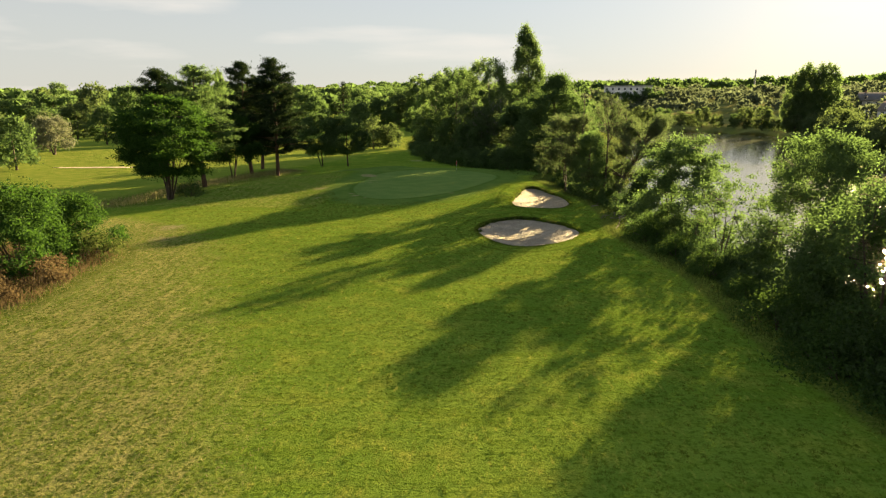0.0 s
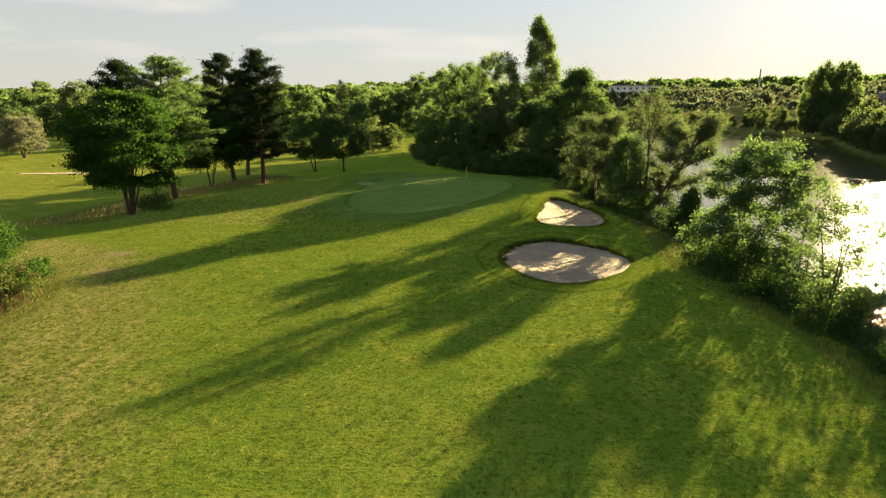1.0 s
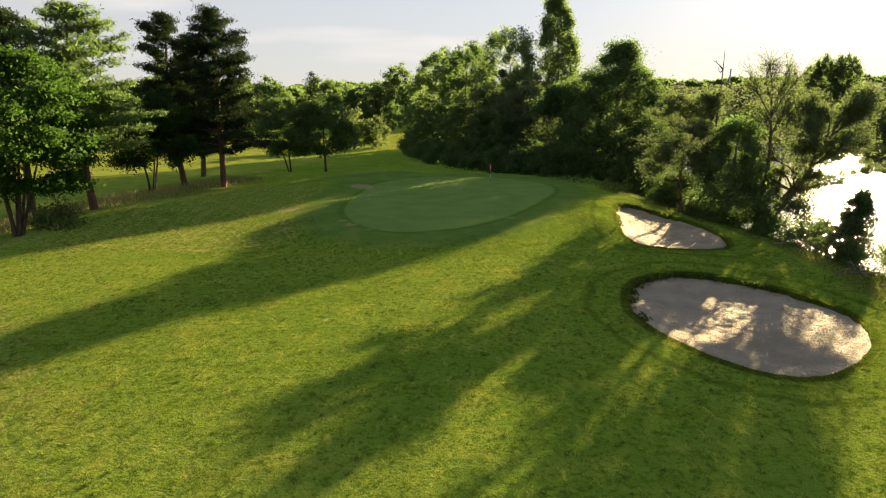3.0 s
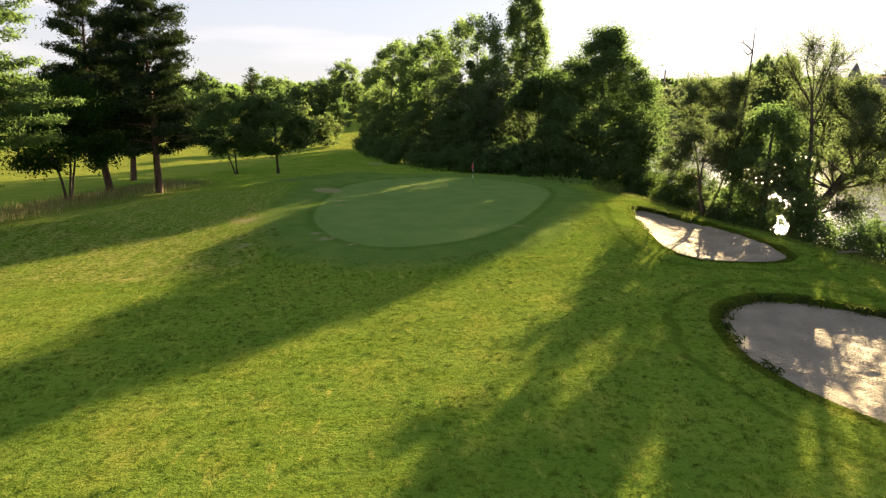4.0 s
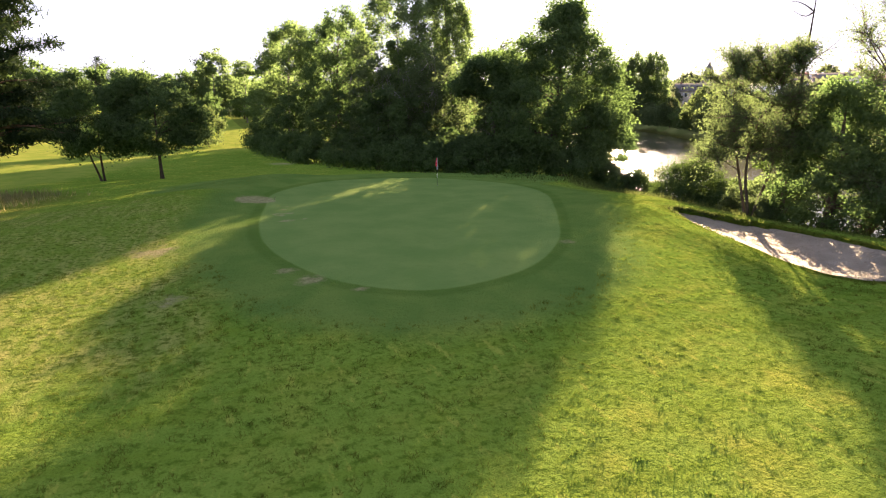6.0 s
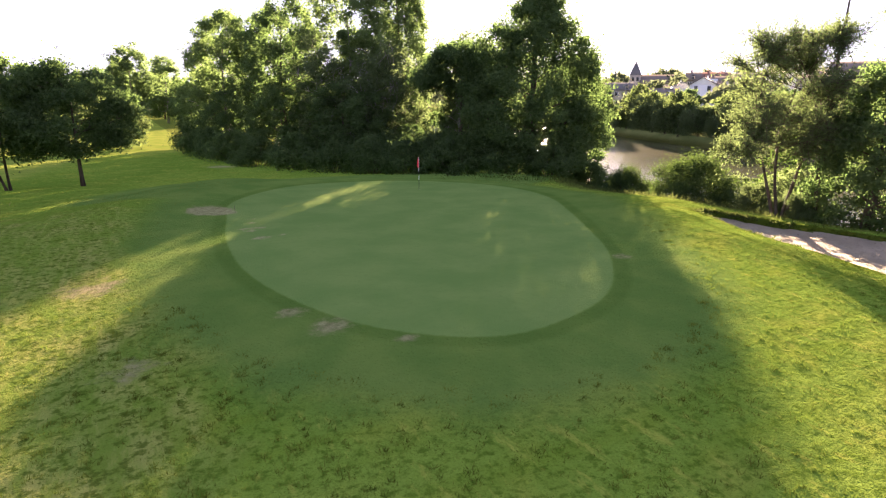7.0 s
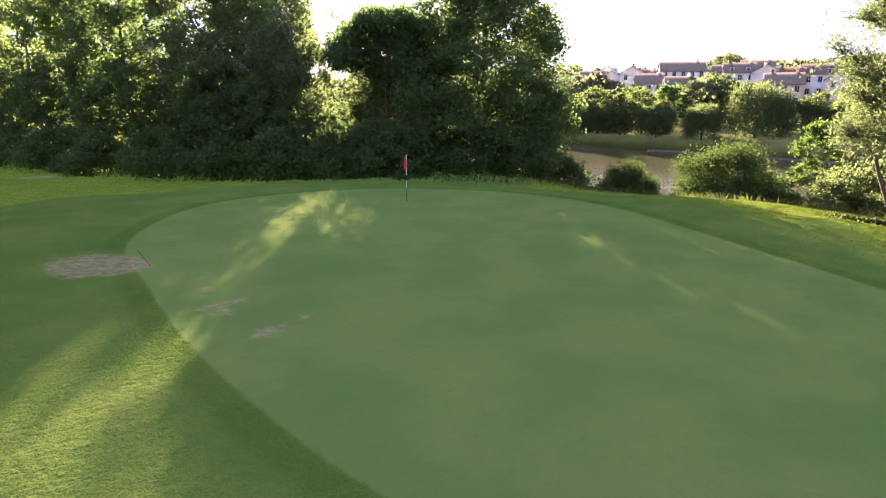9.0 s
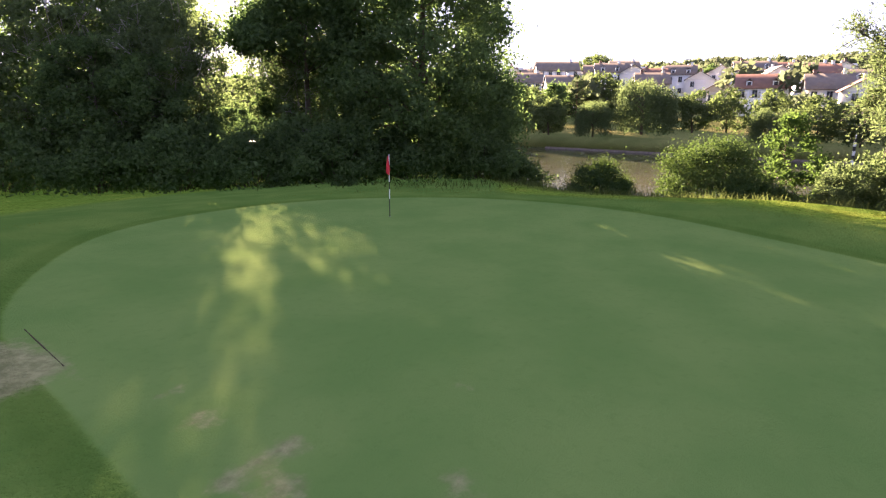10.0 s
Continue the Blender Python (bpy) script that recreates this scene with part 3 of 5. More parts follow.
# ---- bunkers ----
def bunker(loop, seed, label):
    rng = np.random.default_rng(seed)
    cx, cy = loop.mean(0)
    top = thing("sand_bunker", label, "bunker", "bunkers by the green", at=(cx, cy, gz(cx, cy)))
    o = np.array([cx, cy, gz(cx, cy)])
    g = Geo()
    rings = np.linspace(0, 0.998, 34) ** 0.8
    P = np.array([cx, cy]) + (loop - [cx, cy])[None] * rings[1:, None, None]
    z = ground_height(P[..., 0], P[..., 1]) + 0.045
    z += 0.035 * np.sin(P[..., 0] * 5.1 + 2 * np.sin(P[..., 1] * 1.7)) * np.cos(P[..., 1] * 4.3) + 0.02 * rng.normal(size=z.shape)
    V = np.concatenate([P, z[..., None]], -1) - o
    n = len(loop)
    i, j = np.meshgrid(np.arange(len(rings) - 2), np.arange(n), indexing="ij")
    k = (j + 1) % n
    g.add(V.reshape(-1, 3), np.stack([i * n + j, i * n + k, (i + 1) * n + k, (i + 1) * n + j], -1).reshape(-1, 4))
    g.add([*V[0], (0, 0, V[0][:, 2].mean())], [(a, (a + 1) % n, n) for a in range(n)])
    part("sand", g, SAND, top, "pale raked sand with footprints", True)
    # turf lip that overhangs the sand
    tang = np.roll(loop, -1, 0) - np.roll(loop, 1, 0)
    out = np.stack([tang[:, 1], -tang[:, 0]], 1)
    out /= np.linalg.norm(out, axis=1)[:, None]
    if ((loop - [cx, cy]) * out).sum() < 0:
        out = -out
    g = Geo()
    wob = 0.05 * rng.normal(size=n)
    for strip in (((0.42, -0.03), (0.20, 0.010), (0.0, 0.014)), ((0.0, 0.014), (-0.05, -0.06), (-0.07, -0.25), (-0.03, -0.8))):
        prof = []
        for d, dz in strip:
            p = loop + out * (d + wob[:, None] * 0.6)
            prof.append(np.concatenate([p, (turf_height(p[:, 0], p[:, 1]) + dz)[:, None]], 1) - o)
        i, j = np.meshgrid(np.arange(len(prof) - 1), np.arange(n), indexing="ij")
        k = (j + 1) % n
        g.add(np.array(prof).reshape(-1, 3), np.stack([i * n + j, i * n + k, (i + 1) * n + k, (i + 1) * n + j], -1).reshape(-1, 4))
    lip = part("turf_lip", g, TURF, top, "rough turf edge of the bunker", True)
    for name, v in (("green_edge", 30.0), ("apron_edge", 30.0), ("rough", -30.0), ("wild", -3.0), ("far_fairway", -9.0)):
        lip.data.attributes.new(name, "FLOAT", "POINT").data.foreach_set("value", np.full(len(lip.data.vertices), v, np.float32))
    g = Geo()
    m = n * 14
    a = rng.integers(0, n, m)
    d = rng.normal(0.08, 0.10, m)
    q = loop[a] + (np.roll(loop, -1, 0)[a] - loop[a]) * rng.random((m, 1)) + out[a] * d[:, None]
    pos = np.concatenate([q, (turf_height(q[:, 0], q[:, 1]) + np.where(d < 0, -0.06, 0.05))[:, None]], 1) - o
    g.leaves(rng, pos, np.full(m, 0.10), np.array([0, 0, 1.0]), 0.6, 0.10)
    tagged(part("lip_grass", g, GRASS_BLADE, top), kind="stuff")
    # ragged tufts that hang over the sand under the far rim
    far = np.nonzero((loop - [cx, cy]) @ np.array([-0.5, 0.86]) > 0.25 * np.abs(loop - [cx, cy]).max())[0]
    at = rng.choice(far, 70)
    who = np.repeat(np.arange(70), 16)
    q = (loop[at] + (np.roll(loop, -1, 0)[at] - loop[at]) * rng.random((70, 1)))[who] + out[at][who] * rng.normal(-0.10, 0.09, (len(who), 1)) + rng.normal(size=(len(who), 2)) * 0.10
    g = Geo()
    pos = np.concatenate([q, (turf_height(q[:, 0], q[:, 1]) - 0.06 + 0.06 * rng.normal(size=len(q)))[:, None]], 1) - o
    g.leaves(rng, pos, np.full(len(q), 0.20), np.array([0, 0, 0.4]), 0.8, 0.16)
    tagged(part("rim_grass", g, GRASS_WILD, top, "dark ragged grass under the rim"), kind="stuff")
    return top


bunker(BUNKER_A, 11, "large pale sand bunker set in the fairway")
bunker(BUNKER_B, 12, "small sand bunker with a turf lip beside the green")
bunker(spline_loop([(-69, 108.2), (-65, 109.6), (-60, 110.2), (-56, 110), (-54.6, 108.9), (-57, 107.6), (-62, 107.2), (-67, 107.2)], 6), 13, "shallow pale sand bunker on the neighbouring fairway")


# ---- trees ----
def profile_round(u):
    return np.sqrt(np.clip(1 - (2 * u - 0.9) ** 2 / 1.25, 0.04, 1))


def profile_oak(u):
    return np.where(u < 0.28, 0.82 + 0.64 * u, np.clip(1 - (u - 0.28) / 0.76, 0.02, 1) ** 0.62)


def profile_column(u):
    return np.clip(0.60 + 1.3 * u - 1.72 * u * u, 0.08, 1)


def profile_vase(u):
    return np.clip(0.45 + 1.1 * u - 0.95 * u * u * u, 0.15, 1)


def profile_dome(u):
    return np.sqrt(np.clip(1 - u * u, 0.02, 1))


def limb(g, rng, a, b, r0, r1, sag=0.08, sides=5, steps=5):
    a, b = np.asarray(a, float), np.asarray(b, float)
    t = np.linspace(0, 1, steps)[:, None]
    span = np.linalg.norm(b - a)
    bend = rng.normal(size=3) * span * sag
    path = a + (b - a) * t + np.sin(np.pi * t) * bend + np.array([0, 0, 1.0]) * np.sin(np.pi * t) * span * 0.06
    g.tube(path, np.linspace(r0, r1, steps), sides)
    return path


def crown_clumps(rng, count, base, height, radius, profile, axis, hollow=0.3, uneven=0.28):
    u = rng.random(count * 3)
    u = u[rng.random(count * 3) < np.clip(profile(u) + 0.15, 0, 1)][:count]
    th = rng.random(len(u)) * 2 * np.pi
    ph = rng.random(6) * 7
    env = radius * profile(u) * (1 + uneven * (0.6 * np.sin(2 * th + ph[0] + 3 * u) + 0.5 * np.sin(3 * th + ph[1] - 5 * u) + 0.4 * np.sin(9 * u + ph[2])))
    rho = env * np.sqrt(hollow + (1 - hollow) * rng.random(len(u)))
    c = np.stack([rho * np.cos(th), rho * np.sin(th), base + u * (height - base)], 1)
    c[:, :2] += axis(u)
    return c, u


def fill_clumps(g, rng, centres, radii, per, size, flat=0.7, axis=None, spread=1.0, slim=0.36):
    n = np.maximum(3, (per * (radii / radii.mean()) ** 2).astype(int))
    who = np.repeat(np.arange(len(centres)), n)
    d = rng.normal(size=(len(who), 3))
    d /= np.linalg.norm(d, axis=1)[:, None] + 1e-9
    r = radii[who] * (0.25 + 0.75 * rng.random(len(who)) ** 0.6) * np.exp(0.32 * rng.normal(size=len(who)))
    p = centres[who] + d * r[:, None] * np.array([1, 1, flat])
    g.leaves(rng, p, np.full(len(p), size), axis, spread, slim)


def broadleaf(seed, height, radius, base, leaves, size, label, category="tree", group="", profile=profile_round, stems=1, trunk=0.22, clumps=60, clump=1.1,
              leaf=None, bark=None, lean=(0.0, 0.0), hollow=0.3, uneven=0.28, name="tree", limbs=14, flat=0.7, spray=None, slim=0.36):
    rng = np.random.default_rng(seed)
    top = thing(name, label, category, group)
    lean = np.array(lean, float)
    curve = rng.normal(size=2) * 0.03 * height

    def axis(u):
        z = (base + np.asarray(u) * (height - base)) / height
        return lean * z[..., None] + curve * np.sin(np.pi * z)[..., None]

    clumps, clump = int(clumps * 1.5), clump * 0.88
    c, u = crown_clumps(rng, clumps, base, height, radius, profile, axis, hollow, uneven)
    order = np.argsort(u)
    g = Geo()
    zs = np.linspace(0, 1, 9)
    for k in range(stems):
        tip = 0.82 * height if stems == 1 else height * rng.uniform(0.55, 0.8)
        out = np.zeros(2) if stems == 1 else np.array([math.cos(2.4 * k + seed), math.sin(2.4 * k + seed)]) * radius * rng.uniform(0.25, 0.5)
        start = np.zeros(2) if stems == 1 else out * 0.12
        z = zs * tip + (-0.25 if k == 0 else -0.2) * (1 - zs)
        q = z / height
        path = np.stack([start[0] + out[0] * zs ** 1.2 + lean[0] * q + curve[0] * np.sin(np.pi * q), start[1] + out[1] * zs ** 1.2 + lean[1] * q + curve[1] * np.sin(np.pi * q), z], 1)
        r = trunk * (1 if stems == 1 else 0.62) * ((1 - zs) ** 0.8 * 0.92 + 0.08)
        r[0] *= 1.35
        g.tube(path, r, 8)
        for b in order[np.linspace(0, len(order) - 1, max(3, limbs // stems)).astype(int)]:
            if stems > 1 and rng.random() < 0.3:
                continue
            at = np.clip((c[b][2] - 0.35 * np.hypot(*(c[b][:2] - axis(np.array(u[b]))))) / tip, 0.25, 0.9)
            p0 = np.array([np.interp(at, zs, path[:, a]) for a in range(3)])
            line = limb(g, rng, p0, c[b], trunk * (0.34 if stems == 1 else 0.24) * (1.05 - at), 0.02)
            near = np.argsort(((c - c[b]) ** 2).sum(1))[1:3]
            for o in near:
                limb(g, rng, line[3], c[o], 0.035, 0.012, 0.1, 4, 4)
    part("trunk", g, bark or BARK, top, smooth=True)
    g = Geo()
    fill_clumps(g, rng, c, clump * rng.uniform(0.6, 1.35, len(c)), leaves / len(c), size, flat, spray, 1.0, slim)
    part("crown", g, leaf or LEAF, top)
    return top


def shrub(seed, height, radius, leaves, size, label, leaf=None, name="shrub", category="shrub", group="", clump=0.6, long=1.0, clumps=40):
    rng = np.random.default_rng(seed)
    top = thing(name, label, category, group)
    c, u = crown_clumps(rng, clumps, 0.1, height - clump * 0.5, radius, profile_dome, lambda u: np.zeros((len(u), 2)), 0.35, 0.25)
    c[:, 0] *= long
    g = Geo()
    for b in range(0, len(c), 3):
        limb(g, rng, (0.25 * c[b][0], 0.25 * c[b][1], -0.15), c[b], 0.035, 0.01, 0.1, 4, 4)
    part("stem", g, BARK, top)
    g = Geo()
    fill_clumps(g, rng, c, clump * rng.uniform(0.6, 1.3, len(c)), leaves / len(c), size, 0.8)
    for b in range(0, len(c), 4):                      # loose shoots above the outline
        n = 14
        d = np.array([rng.normal() * 0.3, rng.normal() * 0.3, 1.0])
        p = c[b] + d * (clump * 0.8 + rng.random((n, 1)) * 0.55 * clump) + rng.normal(size=(n, 3)) * 0.06
        g.leaves(rng, p, np.full(n, size))
    part("foliage", g, leaf or LEAF_BRAMBLE, top)
    return top


def pine(seed, height, radius, bare, leaves, label, open_top=0.0, name="pine_tree", leaf=None, group="pines beside the fairway"):
    rng = np.random.default_rng(seed)
    top = thing(name, label, "tree", group)
    g = Geo()
    zs = np.linspace(0, 1, 12)
    bend = rng.normal(size=2) * 0.25
    path = np.stack([bend[0] * np.sin(3 * zs), bend[1] * np.sin(2.3 * zs), zs * height * 0.985 - 0.2 * (1 - zs)], 1)
    g.tube(path, 0.30 * (1 - zs) ** 0.85 + 0.02, 9)
    cs, rs = [], []
    z = bare
    while z < height * 0.97:
        v = (z - bare) / (height - bare)
        reach = radius * (0.84 + 0.40 * v - 1.2 * v * v) * (1.0 + open_top * 0.22 * math.sin(11 * v))
        for k in range(rng.integers(4, 7)):
            th = rng.random() * 6.28
            L = max(0.35, reach * rng.uniform(0.55, 1.15))
            rise = L * (0.05 + 0.45 * v) + rng.normal() * 0.15
            p0 = np.array([np.interp(z / height, zs, path[:, 0]), np.interp(z / height, zs, path[:, 1]), z])
            p1 = p0 + np.array([L * math.cos(th), L * math.sin(th), rise])
            line = limb(g, rng, p0, p1, 0.055 * (1.2 - v), 0.015, 0.05, 4, 5)
            for f in np.linspace(0.35, 1.0, max(2, int(L / 0.55))):
                q = p0 + (p1 - p0) * f + rng.normal(size=3) * np.array([0.22, 0.22, 0.10])
                cs.append(q)
                rs.append(0.56 * rng.uniform(0.7, 1.35))
        z += rng.uniform(0.30, 0.52) * (1 + 0.25 * open_top)
    part("trunk", g, BARK_PINE, top, smooth=True)
    g = Geo()
    fill_clumps(g, rng, np.array(cs), np.array(rs), 1.6 * leaves / len(cs), 0.36, 0.5, np.array([0, 0, 0.5]), 1.0, 0.11)
    part("needles", g, leaf or LEAF_PINE, top)
    return top


def willow(seed, height, radius, strands, size, label, leaf=None, group="", name="willow_tree", trunk=0.35, lean=(0, 0), droop=0.45, base=0.3):
    """A crown of hanging strands of narrow leaves over spreading limbs."""
    rng = np.random.default_rng(seed)
    top = thing(name, label, "tree", group)
    g = Geo()
    zs = np.linspace(0, 1, 7)
    path = np.stack([lean[0] * zs, lean[1] * zs, zs * height * 0.6 - 0.3 * (1 - zs)], 1)
    g.tube(path, trunk * (1 - 0.6 * zs), 8)
    leafs, heads = Geo(), []
    for k in range(26):
        th, v = rng.random() * 6.28, rng.uniform(0.35, 1.0)
        e = np.array([lean[0] * 0.7 + radius * 0.8 * math.cos(th) * math.sqrt(1 - 0.75 * v * v), lean[1] * 0.7 + radius * 0.8 * math.sin(th) * math.sqrt(1 - 0.75 * v * v), height * (0.42 + 0.54 * v)])
        p0 = path[rng.integers(3, 7)]
        limb(g, rng, p0, e, trunk * 0.3, 0.03, 0.08, 5, 6)
        heads.append(e)
    heads = np.array(heads)
    pos, ax = [], []
    for k in range(strands):
        h = heads[rng.integers(len(heads))] + rng.normal(size=3) * np.array([0.16, 0.16, 0.08]) * radius
        L = min(h[2] - height * base * rng.uniform(0.3, 1.0), rng.uniform(0.5, 1.3) * droop * height)
        if L < 0.3:
            continue
        m = max(4, int(L / (size * 0.75)))
        t = np.linspace(0, 1, m)[:, None]
        out = (h - [lean[0] * 0.7, lean[1] * 0.7, h[2]]) * 0.12 + rng.normal(size=3) * 0.12
        pos.append(h + out * np.sqrt(t) - np.array([0, 0, 1.0]) * L * t ** 1.3 + rng.normal(size=(m, 3)) * size * 0.45)
    pos = np.concatenate(pos)
    leafs.leaves(rng, pos, np.full(len(pos), size), np.array([0, 0, -1.2]), 0.8, 0.22)
    part("trunk", g, BARK, top, smooth=True)
    part("crown", leafs, leaf or LEAF_WILLOW, top)
    return top


# maples, pines and small trees along the far side of the fairway
maple = place(broadleaf(21, 11.8, 5.6, 3.4, 64000, 0.21, "wide green field maple with several stems", stems=6, trunk=0.20, clumps=130, clump=1.1, flat=0.5, leaf=LEAF_MAPLE, limbs=40, group="trees along the fairway"), -32.7, 72.4)
place(pine(22, 15.6, 5.2, 5.0, 24000, "open-crowned green pine behind the maple", 1.0, leaf=LEAF), -31.4, 80.0)
place(pine(23, 15.4, 4.2, 5.5, 18000, "slim dark pine behind the maple", 1.0), -36.5, 80.5)
place(broadleaf(24, 9.4, 3.5, 2.6, 30000, 0.20, "small dark green maple on bare stems", stems=3, trunk=0.2, clumps=60, clump=0.95, leaf=LEAF_MAPLE, limbs=20, group="trees along the fairway"), -31.3, 91.0)
place(pine(25, 17.6, 5.4, 3.8, 34000, "tall dark pine with reddish bark", 0.5), -25.9, 95.5)
place(pine(26, 17.4, 4.6, 5.2, 26000, "tall dark pine with a ragged open top", 1.3), -30.4, 97.0)
place(pine(27, 12.5, 4.2, 3.0, 14000, "younger dark pine among taller ones", 0.4), -31.4, 106.0)
place(broadleaf(28, 9.5, 3.9, 2.7, 30000, 0.20, "rounded green tree with forked stems", stems=3, trunk=0.17, clumps=55, clump=1.0, leaf=LEAF, limbs=18, group="trees along the fairway"), -22.8, 115.5)
place(broadleaf(29, 9.1, 3.9, 2.7, 28000, 0.20, "rounded green tree with a drooping skirt", trunk=0.17, clumps=50, clump=1.0, leaf=LEAF, limbs=14, group="trees along the fairway"), -18.0, 115.5)
place(shrub(30, 1.9, 1.5, 2600, 0.13, "dark evergreen shrub at the foot of the maple", LEAF_DARK), -31.0, 74.0)

# the thicket at the near left
place(broadleaf(31, 5.9, 4.2, 0.5, 44000, 0.15, "dense dark green bush at the fairway edge", "bush", name="bush", stems=5, trunk=0.14, clumps=90, clump=0.95, leaf=LEAF_MAPLE, limbs=20, profile=profile_dome), -30.5, 42.0)
place(broadleaf(32, 4.4, 2.8, 0.3, 20000, 0.14, "green bush with pale shoots at the fairway edge", "bush", name="bush", stems=4, trunk=0.1, clumps=50, clump=0.8, leaf=LEAF_MAPLE, limbs=12, profile=profile_dome), -28.8, 47.3)
place(shrub(33, 2.0, 2.6, 4200, 0.14, "brown and reddish dry scrub under the bushes", STRAW_RED, clump=0.5), -27.0, 38.0)
place(shrub(34, 2.2, 2.2, 3600, 0.14, "pale dry scrub beside the bushes", GRASS_WILD, clump=0.5), -26.8, 44.5)
place(shrub(35, 1.5, 2.2, 3000, 0.14, "low reddish dry scrub at the mown edge", STRAW_RED, clump=0.45), -27.4, 34.8)

# trees on the near bank
place(broadleaf(41, 10.4, 3.7, 1.4, 42000, 0.16, "leafy riverside tree seen against the water", trunk=0.2, stems=3, clumps=85, clump=0.85, limbs=40, group="riverside trees", hollow=0.2), 22.0, 55.2)
place(broadleaf(42, 8.4, 2.7, 0.6, 6500, 0.15, "thin riverside tree with glittering gaps", trunk=0.16, stems=3, clumps=55, clump=0.6, limbs=36, group="riverside trees", leaf=LEAF, hollow=0.2), 21.6, 46.2)
place(broadleaf(43, 13.4, 4.5, 0.8, 56000, 0.16, "broad green riverside tree with pale shoots", trunk=0.26, stems=4, clumps=120, clump=1.0, limbs=50, group="riverside trees", leaf=LEAF), 26.8, 43.0)
place(broadleaf(44, 10.0, 4.2, 0.4, 50000, 0.14, "silvery riverside willow bush", trunk=0.2, stems=5, clumps=110, clump=0.85, limbs=40, group="riverside trees", leaf=LEAF_SILVER, profile=profile_dome), 24.5, 32.5)
place(broadleaf(45, 9.5, 4.2, 0.3, 44000, 0.15, "dark green riverside thicket tree", trunk=0.2, stems=4, clumps=100, clump=0.9, limbs=30, group="riverside trees", leaf=LEAF), 21.0, 27.5)
place(broadleaf(46, 10.5, 4.4, 0.4, 30000, 0.18, "dark green riverside tree", trunk=0.2, stems=4, clumps=90, clump=1.0, limbs=30, group="riverside trees"), 22.5, 18.5)
bramble = place(shrub(51, 2.2, 1.9, 7000, 0.10, "bright green bramble bush on the river bank", LEAF_BRAMBLE, group="bank shrubs"), 18.2, 52.6)
for x, y, s, r in ((19.2, 47.5, 1.0, 40), (19.0, 42.0, 0.8, 90), (19.0, 37.0, 0.7, 160), (18.6, 31.5, 1.2, 220), (18.2, 25.5, 1.4, 300), (19.5, 20.0, 1.4, 10), (20.5, 60.0, 0.9, 70), (21.5, 65.0, 1.0, 130)):
    again(bramble, x, y, r, s)
dark_bush = place(shrub(52, 2.6, 2.2, 8000, 0.12, "dark green bank shrub in shade", LEAF_DARK, group="bank shrubs"), 20.8, 33.4, 0, 0.9)
for x, y, s, r in ((20.0, 28.5, 1.2, 50), (20.8, 39.5, 0.8, 130), (20.0, 23.0, 1.3, 210), (20.5, 44.6, 1.0, 300), (20.9, 50.5, 1.1, 20), (21.2, 54.0, 1.3, 60), (20.4, 57.0, 1.2, 100), (22.6, 48.5, 1.3, 140), (22.8, 43.0, 1.5, 200), (23.0, 36.5, 1.6, 240), (23.2, 30.0, 1.6, 280), (22.4, 58.5, 1.1, 320), (20.5, 69.0, 1.0, 80), (21.0, 73.0, 1.2, 140)):
    again(dark_bush, x, y, r, s)

